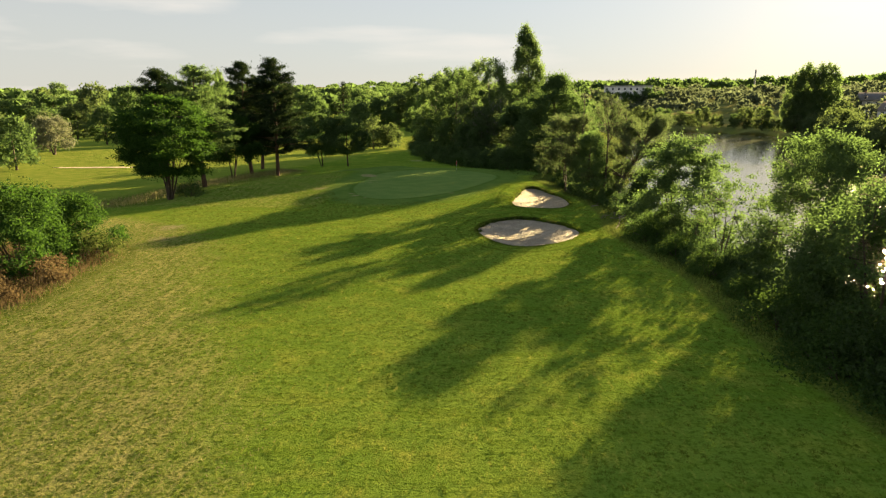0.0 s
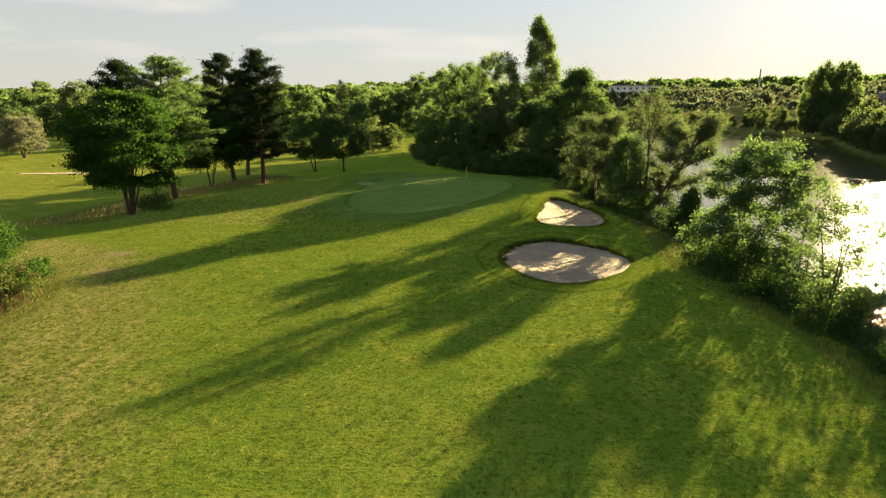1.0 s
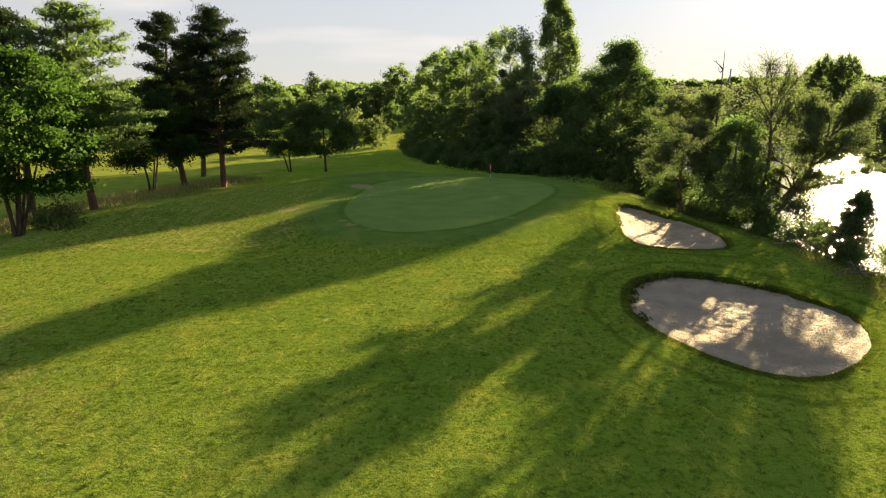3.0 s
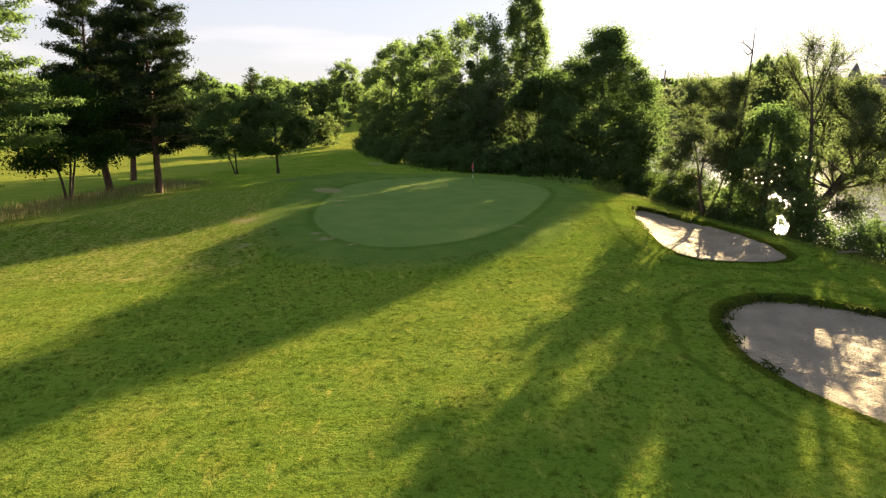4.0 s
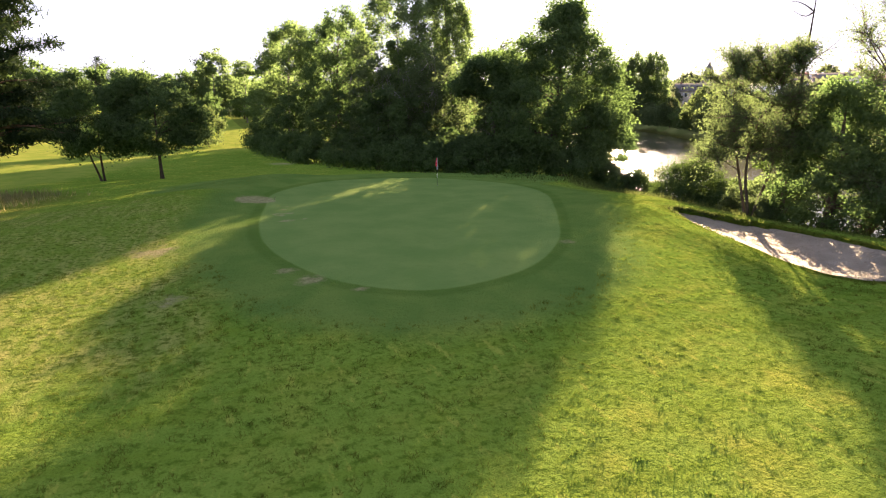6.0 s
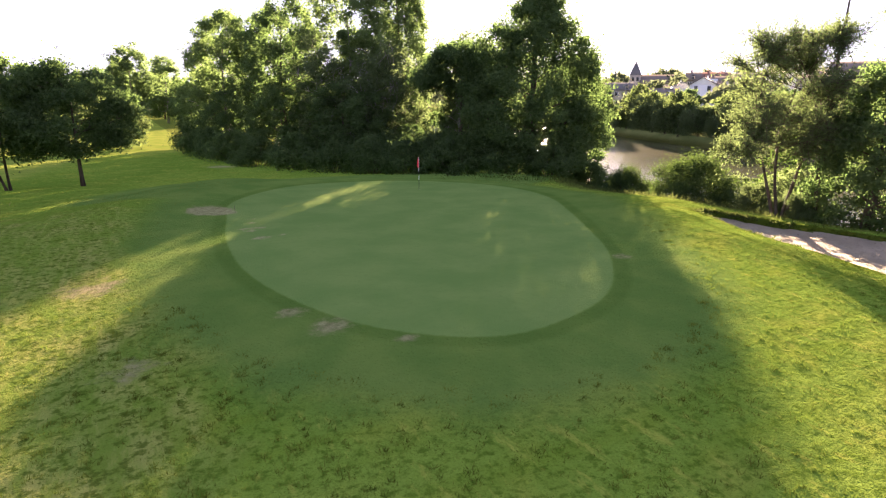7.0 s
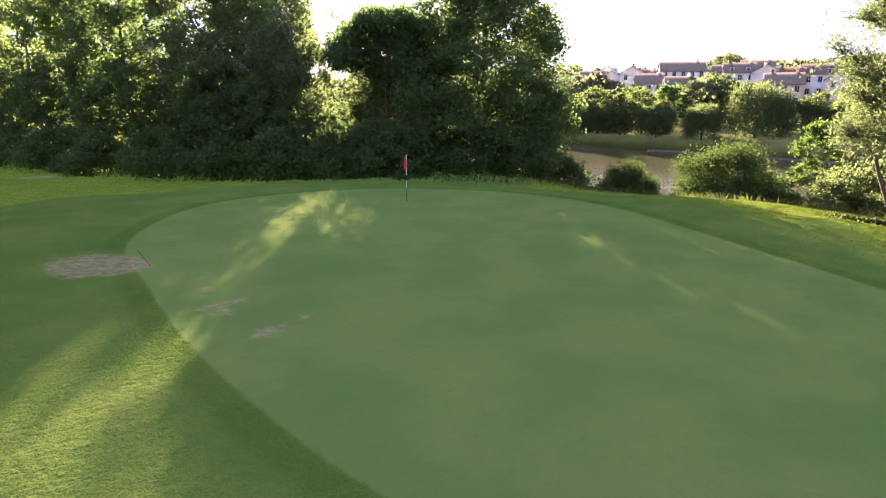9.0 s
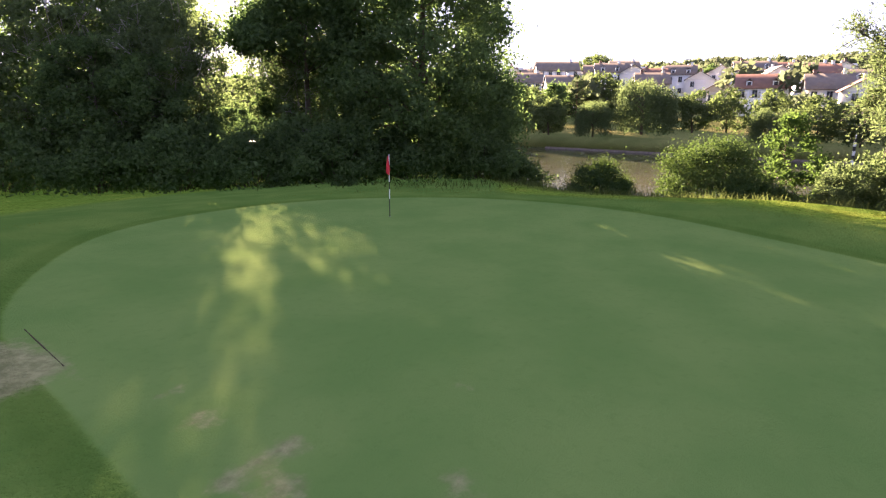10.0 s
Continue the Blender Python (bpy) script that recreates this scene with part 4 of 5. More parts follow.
def twig_willow(seed, height, radius, base, twigs, label, lean=(0.0, 0.0), stems=1, trunk=0.3, limbs=26, size=0.14, rise=0.5, leaf=None, per=28):
    """Spreading limbs that end in sprays of thin twigs set with narrow leaves."""
    rng = np.random.default_rng(seed)
    top = thing("willow_tree", label, "tree", "riverside trees")
    lean = np.array([*lean, 0.0])
    g, paths = Geo(), []
    t = np.linspace(0, 1, 9)[:, None]
    for k in range(stems):
        out = np.array([math.cos(2.2 * k + seed), math.sin(2.2 * k + seed), 0.0]) * radius * (0.0 if stems == 1 else 0.4)
        end = lean * 0.8 + out + np.array([0, 0, height * rng.uniform(0.6, 0.72)])
        path = out * 0.1 + (end - out * 0.1) * t + np.sin(np.pi * t) * rng.normal(size=3) * 0.05 * height * np.array([1, 1, 0.2])
        path[0, 2] = -0.4
        g.tube(path, trunk * (1 if stems == 1 else 0.6) * (1 - 0.75 * t[:, 0]), 8)
        paths.append(path)
    lines = []
    for k in range(limbs):
        th, v = 2.39996 * k + rng.normal() * 0.3, rng.uniform(0.0, 1.0)
        wide = radius * rng.uniform(0.55, 0.95) * math.sqrt(max(0.06, 1 - (1.5 * v - 0.55) ** 2))
        z = base + (height * 0.92 - base) * v
        e = lean * (z / height) + np.array([wide * math.cos(th), wide * math.sin(th), z])
        p = paths[k % stems]
        p0 = p[int(np.clip(round(8 * (z * 0.75) / p[-1, 2]), 2, 8))]
        lines.append(limb(g, rng, p0, e, trunk * 0.17, 0.018, 0.07, 5, 7))
    pos, ax = [], []
    for k in range(twigs):
        line = lines[rng.integers(limbs)]
        f = rng.uniform(0.35, 1.0) * 6
        i = min(int(f), 5)
        p0 = line[i] + (line[i + 1] - line[i]) * (f - i)
        d = (line[6] - line[3]) / (np.linalg.norm(line[6] - line[3]) + 1e-6) * 0.5 + rng.normal(size=3) * 0.55 + np.array([0, 0, rise])
        d *= rng.uniform(0.7, 1.9) * height / 12 / np.linalg.norm(d)
        u = np.linspace(0, 1, 4)[:, None]
        twig = p0 + d * u - np.array([0, 0, 0.30]) * np.linalg.norm(d) * u ** 2
        g.tube(twig, np.array([0.016, 0.012, 0.008, 0.004]), 3)
        w = rng.uniform(0.1, 1.05, per)[:, None]
        pos.append(p0 + d * w - np.array([0, 0, 0.30]) * np.linalg.norm(d) * w ** 2 + rng.normal(size=(per, 3)) * 0.10)
        ax.append(np.repeat(d[None] / np.linalg.norm(d) * 0.9, per, 0))
    part("trunk", g, BARK, top, smooth=True)
    g = Geo()
    pos = np.concatenate(pos)
    g.leaves(rng, pos, np.full(len(pos), size), np.concatenate(ax), 0.7, 0.19)
    part("crown", g, leaf or LEAF_WILLOW, top)
    return top


# the leaning willow by the second bunker, ivy-covered stem, dead top and nest
place(twig_willow(61, 11.6, 5.6, 3.0, 3300, "grey-green willow leaning over the river bank", (5.2, -1.6), trunk=0.46, limbs=34), 20.2, 76.6)
place(broadleaf(62, 8.6, 2.6, 0.2, 30000, 0.16, "dark ivy-covered tree beside the willow", trunk=0.3, clumps=70, clump=0.9, limbs=20, group="riverside trees", leaf=LEAF_DARK, profile=profile_oak), 18.6, 77.2)
place(twig_willow(63, 11.4, 3.9, 3.0, 2300, "pale sunlit willow beside the bunker", stems=4, trunk=0.16, limbs=36), 16.4, 80.6)
place(twig_willow(64, 14.4, 2.3, 9.4, 420, "bare-stemmed tree top rising above the willow", (0.2, 0.0), trunk=0.22, limbs=14, per=16), 20.2, 76.4)

def dead_tree(seed, x, y, height, label):
    r = np.random.default_rng(seed)
    top = thing("dead_tree", label, "dead tree", "riverside trees", at=(x, y, gz(x, y) - 0.1))
    g = Geo()
    t = np.linspace(0, 1, 10)
    path = np.stack([0.5 * np.sin(2.2 * t), 0.25 * np.sin(3.4 * t), height * t], 1)
    g.tube(path, 0.13 * (1 - t) ** 0.8 + 0.015, 7)
    part("trunk", g, BARK, top, smooth=True)
    for k in range(9):
        a = path[r.integers(4, 9)]
        d = np.array([r.normal(), r.normal(), r.uniform(0.4, 1.4)])
        g = Geo()
        line = limb(g, r, a, a + d / np.linalg.norm(d) * r.uniform(0.8, 2.2), 0.05, 0.01, 0.1, 5, 6)
        limb(g, r, line[3], line[3] + r.normal(size=3) * 0.5 + np.array([0, 0, 0.4]), 0.02, 0.006, 0.1, 4, 4)
        part("branch", g, BARK, top)
    return top


dead_tree(65, 17.4, 79.2, 13.4, "bare dead snag standing among willows")
dead_tree(66, 22.4, 77.6, 12.5, "bare forked dead limb above the willow")


def ivy_stump(seed, x, y, height, radius, label):
    r = np.random.default_rng(seed)
    top = thing("ivy_trunk", label, "tree stump", "riverside trees", at=(x, y, gz(x, y) - 0.1))
    g = Geo()
    g.tube([(0, 0, -0.2), (0.09 * height, 0, height * 0.5), (0.17 * height, 0.1, height * 0.92)], [0.28, 0.24, 0.16], 8)
    part("trunk", g, BARK, top, smooth=True)
    g = Geo()
    n = 15000
    th, z = r.random(n) * 6.28, r.random(n) ** 0.9 * height
    lump = 0.8 + 0.22 * np.sin(3 * th + 1.7 * z) + 0.2 * np.sin(2 * th - 2.9 * z + 1) + 0.14 * np.sin(5 * th + 4.3 * z)
    rad = radius * lump * (1.25 - 0.5 * z / height) * np.sqrt(np.clip(1.06 - (z / height) ** 5, 0, 1)) * r.uniform(0.6, 1.0, n) * np.exp(0.13 * r.normal(size=n))
    g.leaves(r, np.stack([rad * np.cos(th) + 0.18 * z, rad * np.sin(th), z + 0.25 * r.normal(size=n)], 1), np.full(n, 0.14))
    part("ivy", g, LEAF_IVY, top, "dark ivy leaves")
    return top


ivy_stump(67, 21.4, 68.0, 4.6, 1.25, "broken trunk thickly covered with dark ivy")
ivy_stump(68, 21.2, 59.2, 3.0, 0.8, "broken trunk thickly covered with dark ivy")

# bushes on the bank right of the green
scrub = place(shrub(76, 4.4, 2.3, 16000, 0.15, "pale sunlit willow scrub on the bank", LEAF_WILLOW, clump=0.6, clumps=70), 21.0, 82.6)
for x, y, r, k in ((17.8, 81.2, 60, 0.45), (18.8, 83.6, 140, 0.6), (17.0, 79.6, 220, 0.36)):
    again(scrub, x, y, r, k)
place(shrub(71, 2.7, 2.0, 30000, 0.095, "rounded bramble bush covered with creeper", LEAF_IVY, clump=0.6, clumps=90), 19.4, 95.2)
place(shrub(72, 4.3, 3.1, 52000, 0.10, "tall domed bramble bush above the river", LEAF_IVY, clump=0.75, clumps=130), 20.0, 89.4)
place(shrub(73, 2.4, 2.4, 22000, 0.095, "low bramble bush spilling down the bank", LEAF_IVY, clump=0.5, clumps=50), 20.6, 86.2)
place(broadleaf(74, 8.2, 2.3, 1.4, 6500, 0.17, "slender young tree with sunlit leaves", trunk=0.07, stems=3, clumps=36, clump=0.5, limbs=18, leaf=LEAF_BRAMBLE, name="sapling", group="saplings on the bank"), 25.4, 86.6)
place(broadleaf(75, 5.0, 1.3, 0.8, 1500, 0.20, "slender young tree with sunlit leaves", trunk=0.06, stems=2, clumps=24, clump=0.45, limbs=12, leaf=LEAF_WILLOW, name="sapling", group="saplings on the bank"), 24.6, 89.0)

# the wood behind the green
place(broadleaf(81, 15.8, 7.4, 0.8, 90000, 0.23, "large spreading oak at the corner of the wood", trunk=0.5, clumps=300, clump=1.25, limbs=60, hollow=0.12, uneven=0.16, profile=profile_oak, group="trees of the wood"), 18.9, 107.0)
place(broadleaf(82, 20.5, 4.6, 4.0, 26000, 0.25, "tall leafy tree in the wood", trunk=0.35, clumps=170, clump=0.85, flat=1.0, limbs=44, group="trees of the wood", leaf=LEAF_POPLAR, bark=BARK_PALE, profile=profile_vase), 8.6, 129.6)
tall_a = place(broadleaf(83, 19.0, 4.8, 3.0, 28000, 0.26, "tall leafy tree at the edge of the wood", trunk=0.3, clumps=165, clump=0.85, flat=1.0, limbs=44, group="trees of the wood", leaf=LEAF), 3.6, 135.6)
tall_b = place(broadleaf(84, 18.0, 4.6, 2.0, 26000, 0.27, "tall poplar-like tree in the wood", trunk=0.3, clumps=160, clump=0.85, flat=1.0, limbs=44, group="trees of the wood", leaf=LEAF_POPLAR, bark=BARK_PALE), -1.0, 149.0)
place(broadleaf(85, 27.6, 4.5, 4.0, 44000, 0.27, "tall columnar poplar above the wood", trunk=0.4, clumps=330, clump=0.75, flat=1.5, limbs=40, group="trees of the wood", leaf=LEAF_POPLAR, profile=profile_column, uneven=0.07, hollow=0.1), 17.4, 137.0)
mid_a = place(broadleaf(86, 13.0, 5.4, 0.6, 17000, 0.33, "dense dark tree of the wood edge", trunk=0.28, clumps=90, clump=1.1, limbs=24, group="trees of the wood", leaf=LEAF_DARK), 10.4, 115.0, 0, 0.35)
place(broadleaf(88, 12.2, 4.2, 7.4, 22000, 0.26, "tree of the wood with a crown high on its stem", trunk=0.26, clumps=80, clump=1.0, limbs=30, group="trees of the wood", leaf=LEAF_DARK), 15.4, 114.0)
for ob, x, y, r, s in ((mid_a, 5.6, 123.0, 150, 0.68), (mid_a, 1.4, 131.5, 220, 0.66), (tall_b, 5.0, 150.0, 90, 1.05),  (tall_a, 1.5, 166.0, 320, 1.08),
                       (mid_a, -2.6, 141.5, 10, 0.62), (mid_a, -3.2, 155.0, 250, 0.8), (mid_a, 8.4, 137.0, 30, 0.75), (tall_b, 12.6, 133.5, 20, 0.82), (mid_a, 26.0, 108.5, 40, 0.5), (mid_a, 18.6, 131.0, 190, 0.55), (mid_a, 19.5, 119.0, 300, 0.62), (mid_a, 7.0, 119.0, 200, 0.6)):
    again(ob, x, y, r, s)
under = place(shrub(91, 3.4, 2.6, 8000, 0.20, "dark undergrowth at the foot of the wood", LEAF_DARK, group="undergrowth of the wood", clump=0.8), 11.5, 107.5)
for x, y, r, s in ((8.6, 111.5, 40, 1.0), (6.0, 115.0, 90, 1.1), (3.6, 119.0, 160, 1.0), (1.0, 123.5, 210, 1.15), (-1.6, 129.0, 300, 1.0), (-3.0, 135.0, 20, 1.1), (-4.6, 141.0, 70, 1.0), (-5.4, 147.0, 140, 1.1), (14.5, 104.5, 200, 1.0),
                   (17.0, 101.5, 250, 0.8), (12.0, 111.0, 10, 1.2), (8.5, 117.0, 330, 1.2), (-5.0, 153.0, 45, 1.2), (21.5, 101.5, 100, 0.7)):
    again(under, x, y, r, s)

airy = place(broadleaf(87, 12.6, 3.4, 2.2, 6200, 0.24, "thin see-through tree of the wood edge", trunk=0.16, stems=2, clumps=80, clump=0.75, limbs=50, group="trees of the wood", leaf=LEAF_WILLOW, bark=BARK_PALE, flat=0.9, hollow=0.1), 15.4, 126.6)
for x, y, r, s in ((8.2, 119.6, 70, 0.9), (15.6, 114.2, 140, 0.8), (10.6, 122.6, 210, 1.05), (18.6, 118.0, 280, 0.86), (10.6, 121.0, 330, 0.95), (5.0, 127.0, 20, 1.1), (23.6, 127.4, 120, 1.2), (23.4, 124.0, 250, 1.05)):
    again(airy, x, y, r, s)

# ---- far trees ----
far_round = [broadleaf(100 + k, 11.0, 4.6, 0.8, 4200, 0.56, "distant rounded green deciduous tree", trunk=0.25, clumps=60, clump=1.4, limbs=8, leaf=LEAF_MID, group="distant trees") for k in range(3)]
far_dark = [broadleaf(110 + k, 12.0, 4.4, 1.0, 6000, 0.50, "distant dark green deciduous tree", trunk=0.25, clumps=48, clump=1.4, limbs=8, leaf=LEAF, group="distant trees") for k in range(3)]
far_tall = [broadleaf(120 + k, 18.0, 4.6, 2.5, 9000, 0.46, "distant tall leafy tree", trunk=0.3, clumps=70, clump=1.4, limbs=16, leaf=LEAF_POPLAR, bark=BARK_PALE, group="distant trees") for k in range(2)]
far_pop = broadleaf(130, 24.0, 3.3, 1.5, 11000, 0.44, "distant tall columnar poplar", trunk=0.3, clumps=190, clump=1.05, flat=1.3, limbs=12, leaf=LEAF_POPLAR, profile=profile_column, group="distant poplars", uneven=0.08, hollow=0.1)
far_willow = [willow(140 + k, 9.5, 5.0, 900, 0.36, "distant pale weeping willow on the far bank", trunk=0.3, droop=0.7, base=0.08, leaf=LEAF_WILLOW, group="willows on the far bank") for k in range(2)]
far_cedar = pine(150, 19.0, 5.0, 5.0, 6000, "distant dark spreading cedar", 0.8, group="distant trees")

place(far_pop, -72.0, 202.0, 0, 0.9)
place(far_cedar, -40.0, 250.0)
place(far_tall[0], -10.0, 249.0, 0, 1.2)
place(far_tall[1], -1.0, 262.0, 60, 1.05)
place(far_round[0], -18.0, 160.0, 0, 0.72)
place(far_round[1], -13.5, 163.0, 0, 0.55)
place(far_round[2], -96.0, 150.0, 0, 0.85)
again(far_dark[0], -72.0, 103.0, 130, 0.72)
place(far_dark[0], -46.0, 225.0, 0, 1.1)
place(far_dark[1], -56.0, 215.0, 40, 1.15)
place(far_dark[2], -33.0, 238.0, 80, 1.0)
place(broadleaf(89, 8.6, 4.2, 1.6, 9000, 0.34, "silvery grey-leaved tree on the neighbouring fairway", trunk=0.25, stems=3, clumps=60, clump=1.1, limbs=20, leaf=LEAF_SILVER, group="distant trees"), -90.0, 142.0)
rng = np.random.default_rng(5)
for x, y, s in ((-24, 245, 1.15), (-18, 255, 1.2), (6, 258, 1.0), (-64, 222, 1.2), (-80, 208, 1.1), (-52, 240, 1.3), (-92, 200, 1.15), (-104, 206, 1.2), (-116, 196, 1.1), (-128, 205, 1.3), (-140, 195, 1.1), (-96, 176, 0.8), (-86, 168, 0.75),
                (-152, 200, 1.2), (-165, 190, 1.2), (-110, 170, 0.8), (-124, 168, 0.85), (-138, 166, 0.9), (-150, 170, 0.9), (-72, 186, 0.9), (-60, 196, 0.9), (-38, 270, 1.3), (-20, 285, 1.3), (0, 290, 1.2), (12, 276, 1.1), (-66, 262, 1.4), (-86, 240, 1.3),
                (-106, 236, 1.3), (-130, 232, 1.4), (-150, 236, 1.4), (-176, 226, 1.4), (-196, 216, 1.4), (-180, 180, 1.1), (-205, 190, 1.3), (-30, 222, 0.8), (-12, 232, 0.7), (2, 240, 0.8)):
    k = rng.integers(3)
    again((far_dark, far_round)[int(rng.random() < 0.35)][k], x, y, rng.uniform(0, 360), s, tall=rng.uniform(0.9, 1.15))
for x, y, s in ((-12, 262, 1.0), (-158, 258, 1.0), (-30, 262, 0.9), (10, 250, 0.9)):
    again(far_tall[rng.integers(2)], x, y, rng.uniform(0, 360), s)

# far bank of the river
place(far_willow[0], 109.0, 119.5, 0, 1.12)
place(far_willow[1], 102.5, 127.0, 0, 0.72)
for x, y, s in ((104, 137, 0.66), (108, 140, 0.7), (107, 147, 0.7), (109, 154, 0.72), (113, 158, 0.85), (111, 165, 0.85), (112, 172, 0.85), (116, 180, 0.9), (120, 188, 0.9), (126, 196, 1.0), (130, 204, 1.0), (113, 146, 0.8)):
    again(far_willow[rng.integers(2)] if rng.random() < 0.5 else far_round[rng.integers(3)], x, y, rng.uniform(0, 360), s * 1.08, tall=rng.uniform(0.85, 1.1))
for x, y, s in ((127, 134, 1.0), (113.5, 111, 0.72), (114.5, 105, 0.74), (116, 98, 0.7), (118, 142, 0.8), (124, 126, 0.85), (133, 141, 0.95), (230, 174, 1.1), (236, 180, 1.0), (224, 168, 0.9), (128, 96, 0.5), (122, 88, 0.5),
                (128, 82, 0.6), (120, 74, 0.6), (138, 150, 0.7), (146, 166, 0.7), (150, 180, 0.7), (156, 208, 0.8), (148, 200, 0.8), (240, 150, 0.8), (250, 136, 0.8), (222, 160, 0.8)):
    again((far_dark, far_round)[int(rng.random() < 0.6)][rng.integers(3)], x, y, rng.uniform(0, 360), s)
for x, y, s in ((128, 452, 1.2), (136, 446, 1.1), (146, 448, 1.25), (120, 458, 1.2), (154, 452, 1.1), (112, 450, 1.2), (150, 208, 0.6), (157, 216, 0.62), (144, 200, 0.6), (163, 222, 0.55)):
    again(far_dark[rng.integers(3)], x, y, rng.uniform(0, 360), s)
again(far_cedar, 116.0, 136.0, 0, 0.62, label="dark conifer on the far bank")
for x, y, s in ((156, 271, 1.2), (160, 268, 1.15), (163, 264, 1.1), (153, 275, 1.05), (158, 269.5, 1.1), (161.6, 266, 1.15), (154.6, 273, 1.12)):
    again(far_pop, x, y, rng.uniform(0, 360), s)

# a continuous fringe of trees along the far bank, and the town's gardens
for k in range(58):
    y = 40 + 6.2 * k
    x = float(np.interp(y, FAR_Y, FAR_X))
    if 100 < y < 146:
        continue
    x += rng.uniform(5, 9) + (6 if y > 290 else 0)
    kind = rng.random()
    if kind < 0.35 and y < 300:
        again(far_willow[rng.integers(2)], x, y, rng.uniform(0, 360), rng.uniform(0.55, 0.9))
    else:
        again((far_round, far_dark)[int(kind > 0.85)][rng.integers(3)], x, y, rng.uniform(0, 360), rng.uniform(0.55, 0.95), tall=rng.uniform(0.75, 1.1))


def distant_woods(name, label, seed, spots, leaf):
    """Far woods as one mass of crowns: each crown a cluster of leaf sprays over an uneven dome."""
    r = np.random.default_rng(seed)
    g = Geo()
    for x, y, h, rad in spots:
        z = gz(x, y)
        n = 110
        d = r.normal(size=(n, 3))
        d /= np.linalg.norm(d, axis=1)[:, None]
        d[:, 2] = np.abs(d[:, 2]) * 1.2 - 0.35
        p = np.array([x, y, z + h * 0.55]) + d * np.array([rad, rad, h * 0.45]) * r.uniform(0.65, 1.05, (n, 1))
        g.leaves(r, p, np.full(n, rad * 0.38), d, 0.8, 0.45)
    return tagged(new(name, g.mesh(name, leaf)), label, "woods", kind="stuff")


spots = []
for k in range(2400):                                   # the wooded hill beyond the river
    y = rng.uniform(-60, 900)
    f = rng.uniform(24, 690) * (1 + 1.2 * float(smooth(285, 380, y)))
    x = float(np.interp(y, FAR_Y, FAR_X)) + f
    q = f / (1 + 1.6 * float(smooth(285, 380, y)))
    if 40 < y < 310 and q < 175 and rng.random() < 0.8:
        continue
    spots.append((x, y, rng.uniform(7, 14), rng.uniform(4, 7.5)))
distant_woods("hillside_woods", "haze-tinted woods on the hill beyond the river", 201, spots, LEAF_FAR_HAZED)
spots = []
for k in range(520):                                   # the flat land to the north and west
    a, d = rng.uniform(-75, 14), rng.uniform(0, 1) ** 1.6 * 900 + 290
    spots.append((d * math.sin(radians(a)), d * math.cos(radians(a)), rng.uniform(9, 17), rng.uniform(5, 9)))
for k in range(900):                                   # the wooded skyline
    a, d = rng.uniform(-62, 62), rng.uniform(1250, 2700)
    spots.append((d * math.sin(radians(a)), d * math.cos(radians(a)), rng.uniform(14, 30), rng.uniform(16, 30)))
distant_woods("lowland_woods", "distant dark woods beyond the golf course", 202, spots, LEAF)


# ---- the town on the hill ----
def gable_roof(w, d, h, over=0.4, thick=0.22):
    g = Geo()
    a, b = w / 2 + over, d / 2 + over
    drop = h * over / (d / 2)
    v = [(-a, -b, -drop), (a, -b, -drop), (a, 0, h), (-a, 0, h), (a, b, -drop), (-a, b, -drop)]
    top = [(x, y, z + thick) for x, y, z in v]
    g.add(v + top, [(6, 7, 8, 9), (9, 8, 10, 11), (0, 3, 2, 1), (3, 5, 4, 2), (0, 1, 7, 6), (4, 5, 11, 10)])
    g.add(v + top, [(1, 2, 8, 7), (2, 4, 10, 8), (0, 6, 9, 3), (3, 9, 11, 5)])
    return g


def window_meshes():
    f = Geo()
    w, h = 0.55, 0.85
    for lo, hi in (((-w - 0.1, -0.07, -h - 0.1), (w + 0.1, 0.0, -h)), ((-w - 0.1, -0.07, h), (w + 0.1, 0.0, h + 0.1)), ((-w - 0.1, -0.07, -h), (-w, 0.0, h)), ((w, -0.07, -h), (w + 0.1, 0.0, h)), ((-0.03, -0.05, -h), (0.03, 0.0, h))):
        f.box(lo, hi)
    p = Geo()
    p.box((-w, -0.03, -h), (w, 0.0, h))
    s = Geo()
    s.box((-0.25, -0.06, -h), (0.25, 0.0, h))
    return f.mesh("frame", FRAME_WHITE), p.mesh("pane", GLASS), s.mesh("shutter", FRAME_WHITE)


FRAME_MESH, PANE_MESH, SHUTTER_MESH = window_meshes()


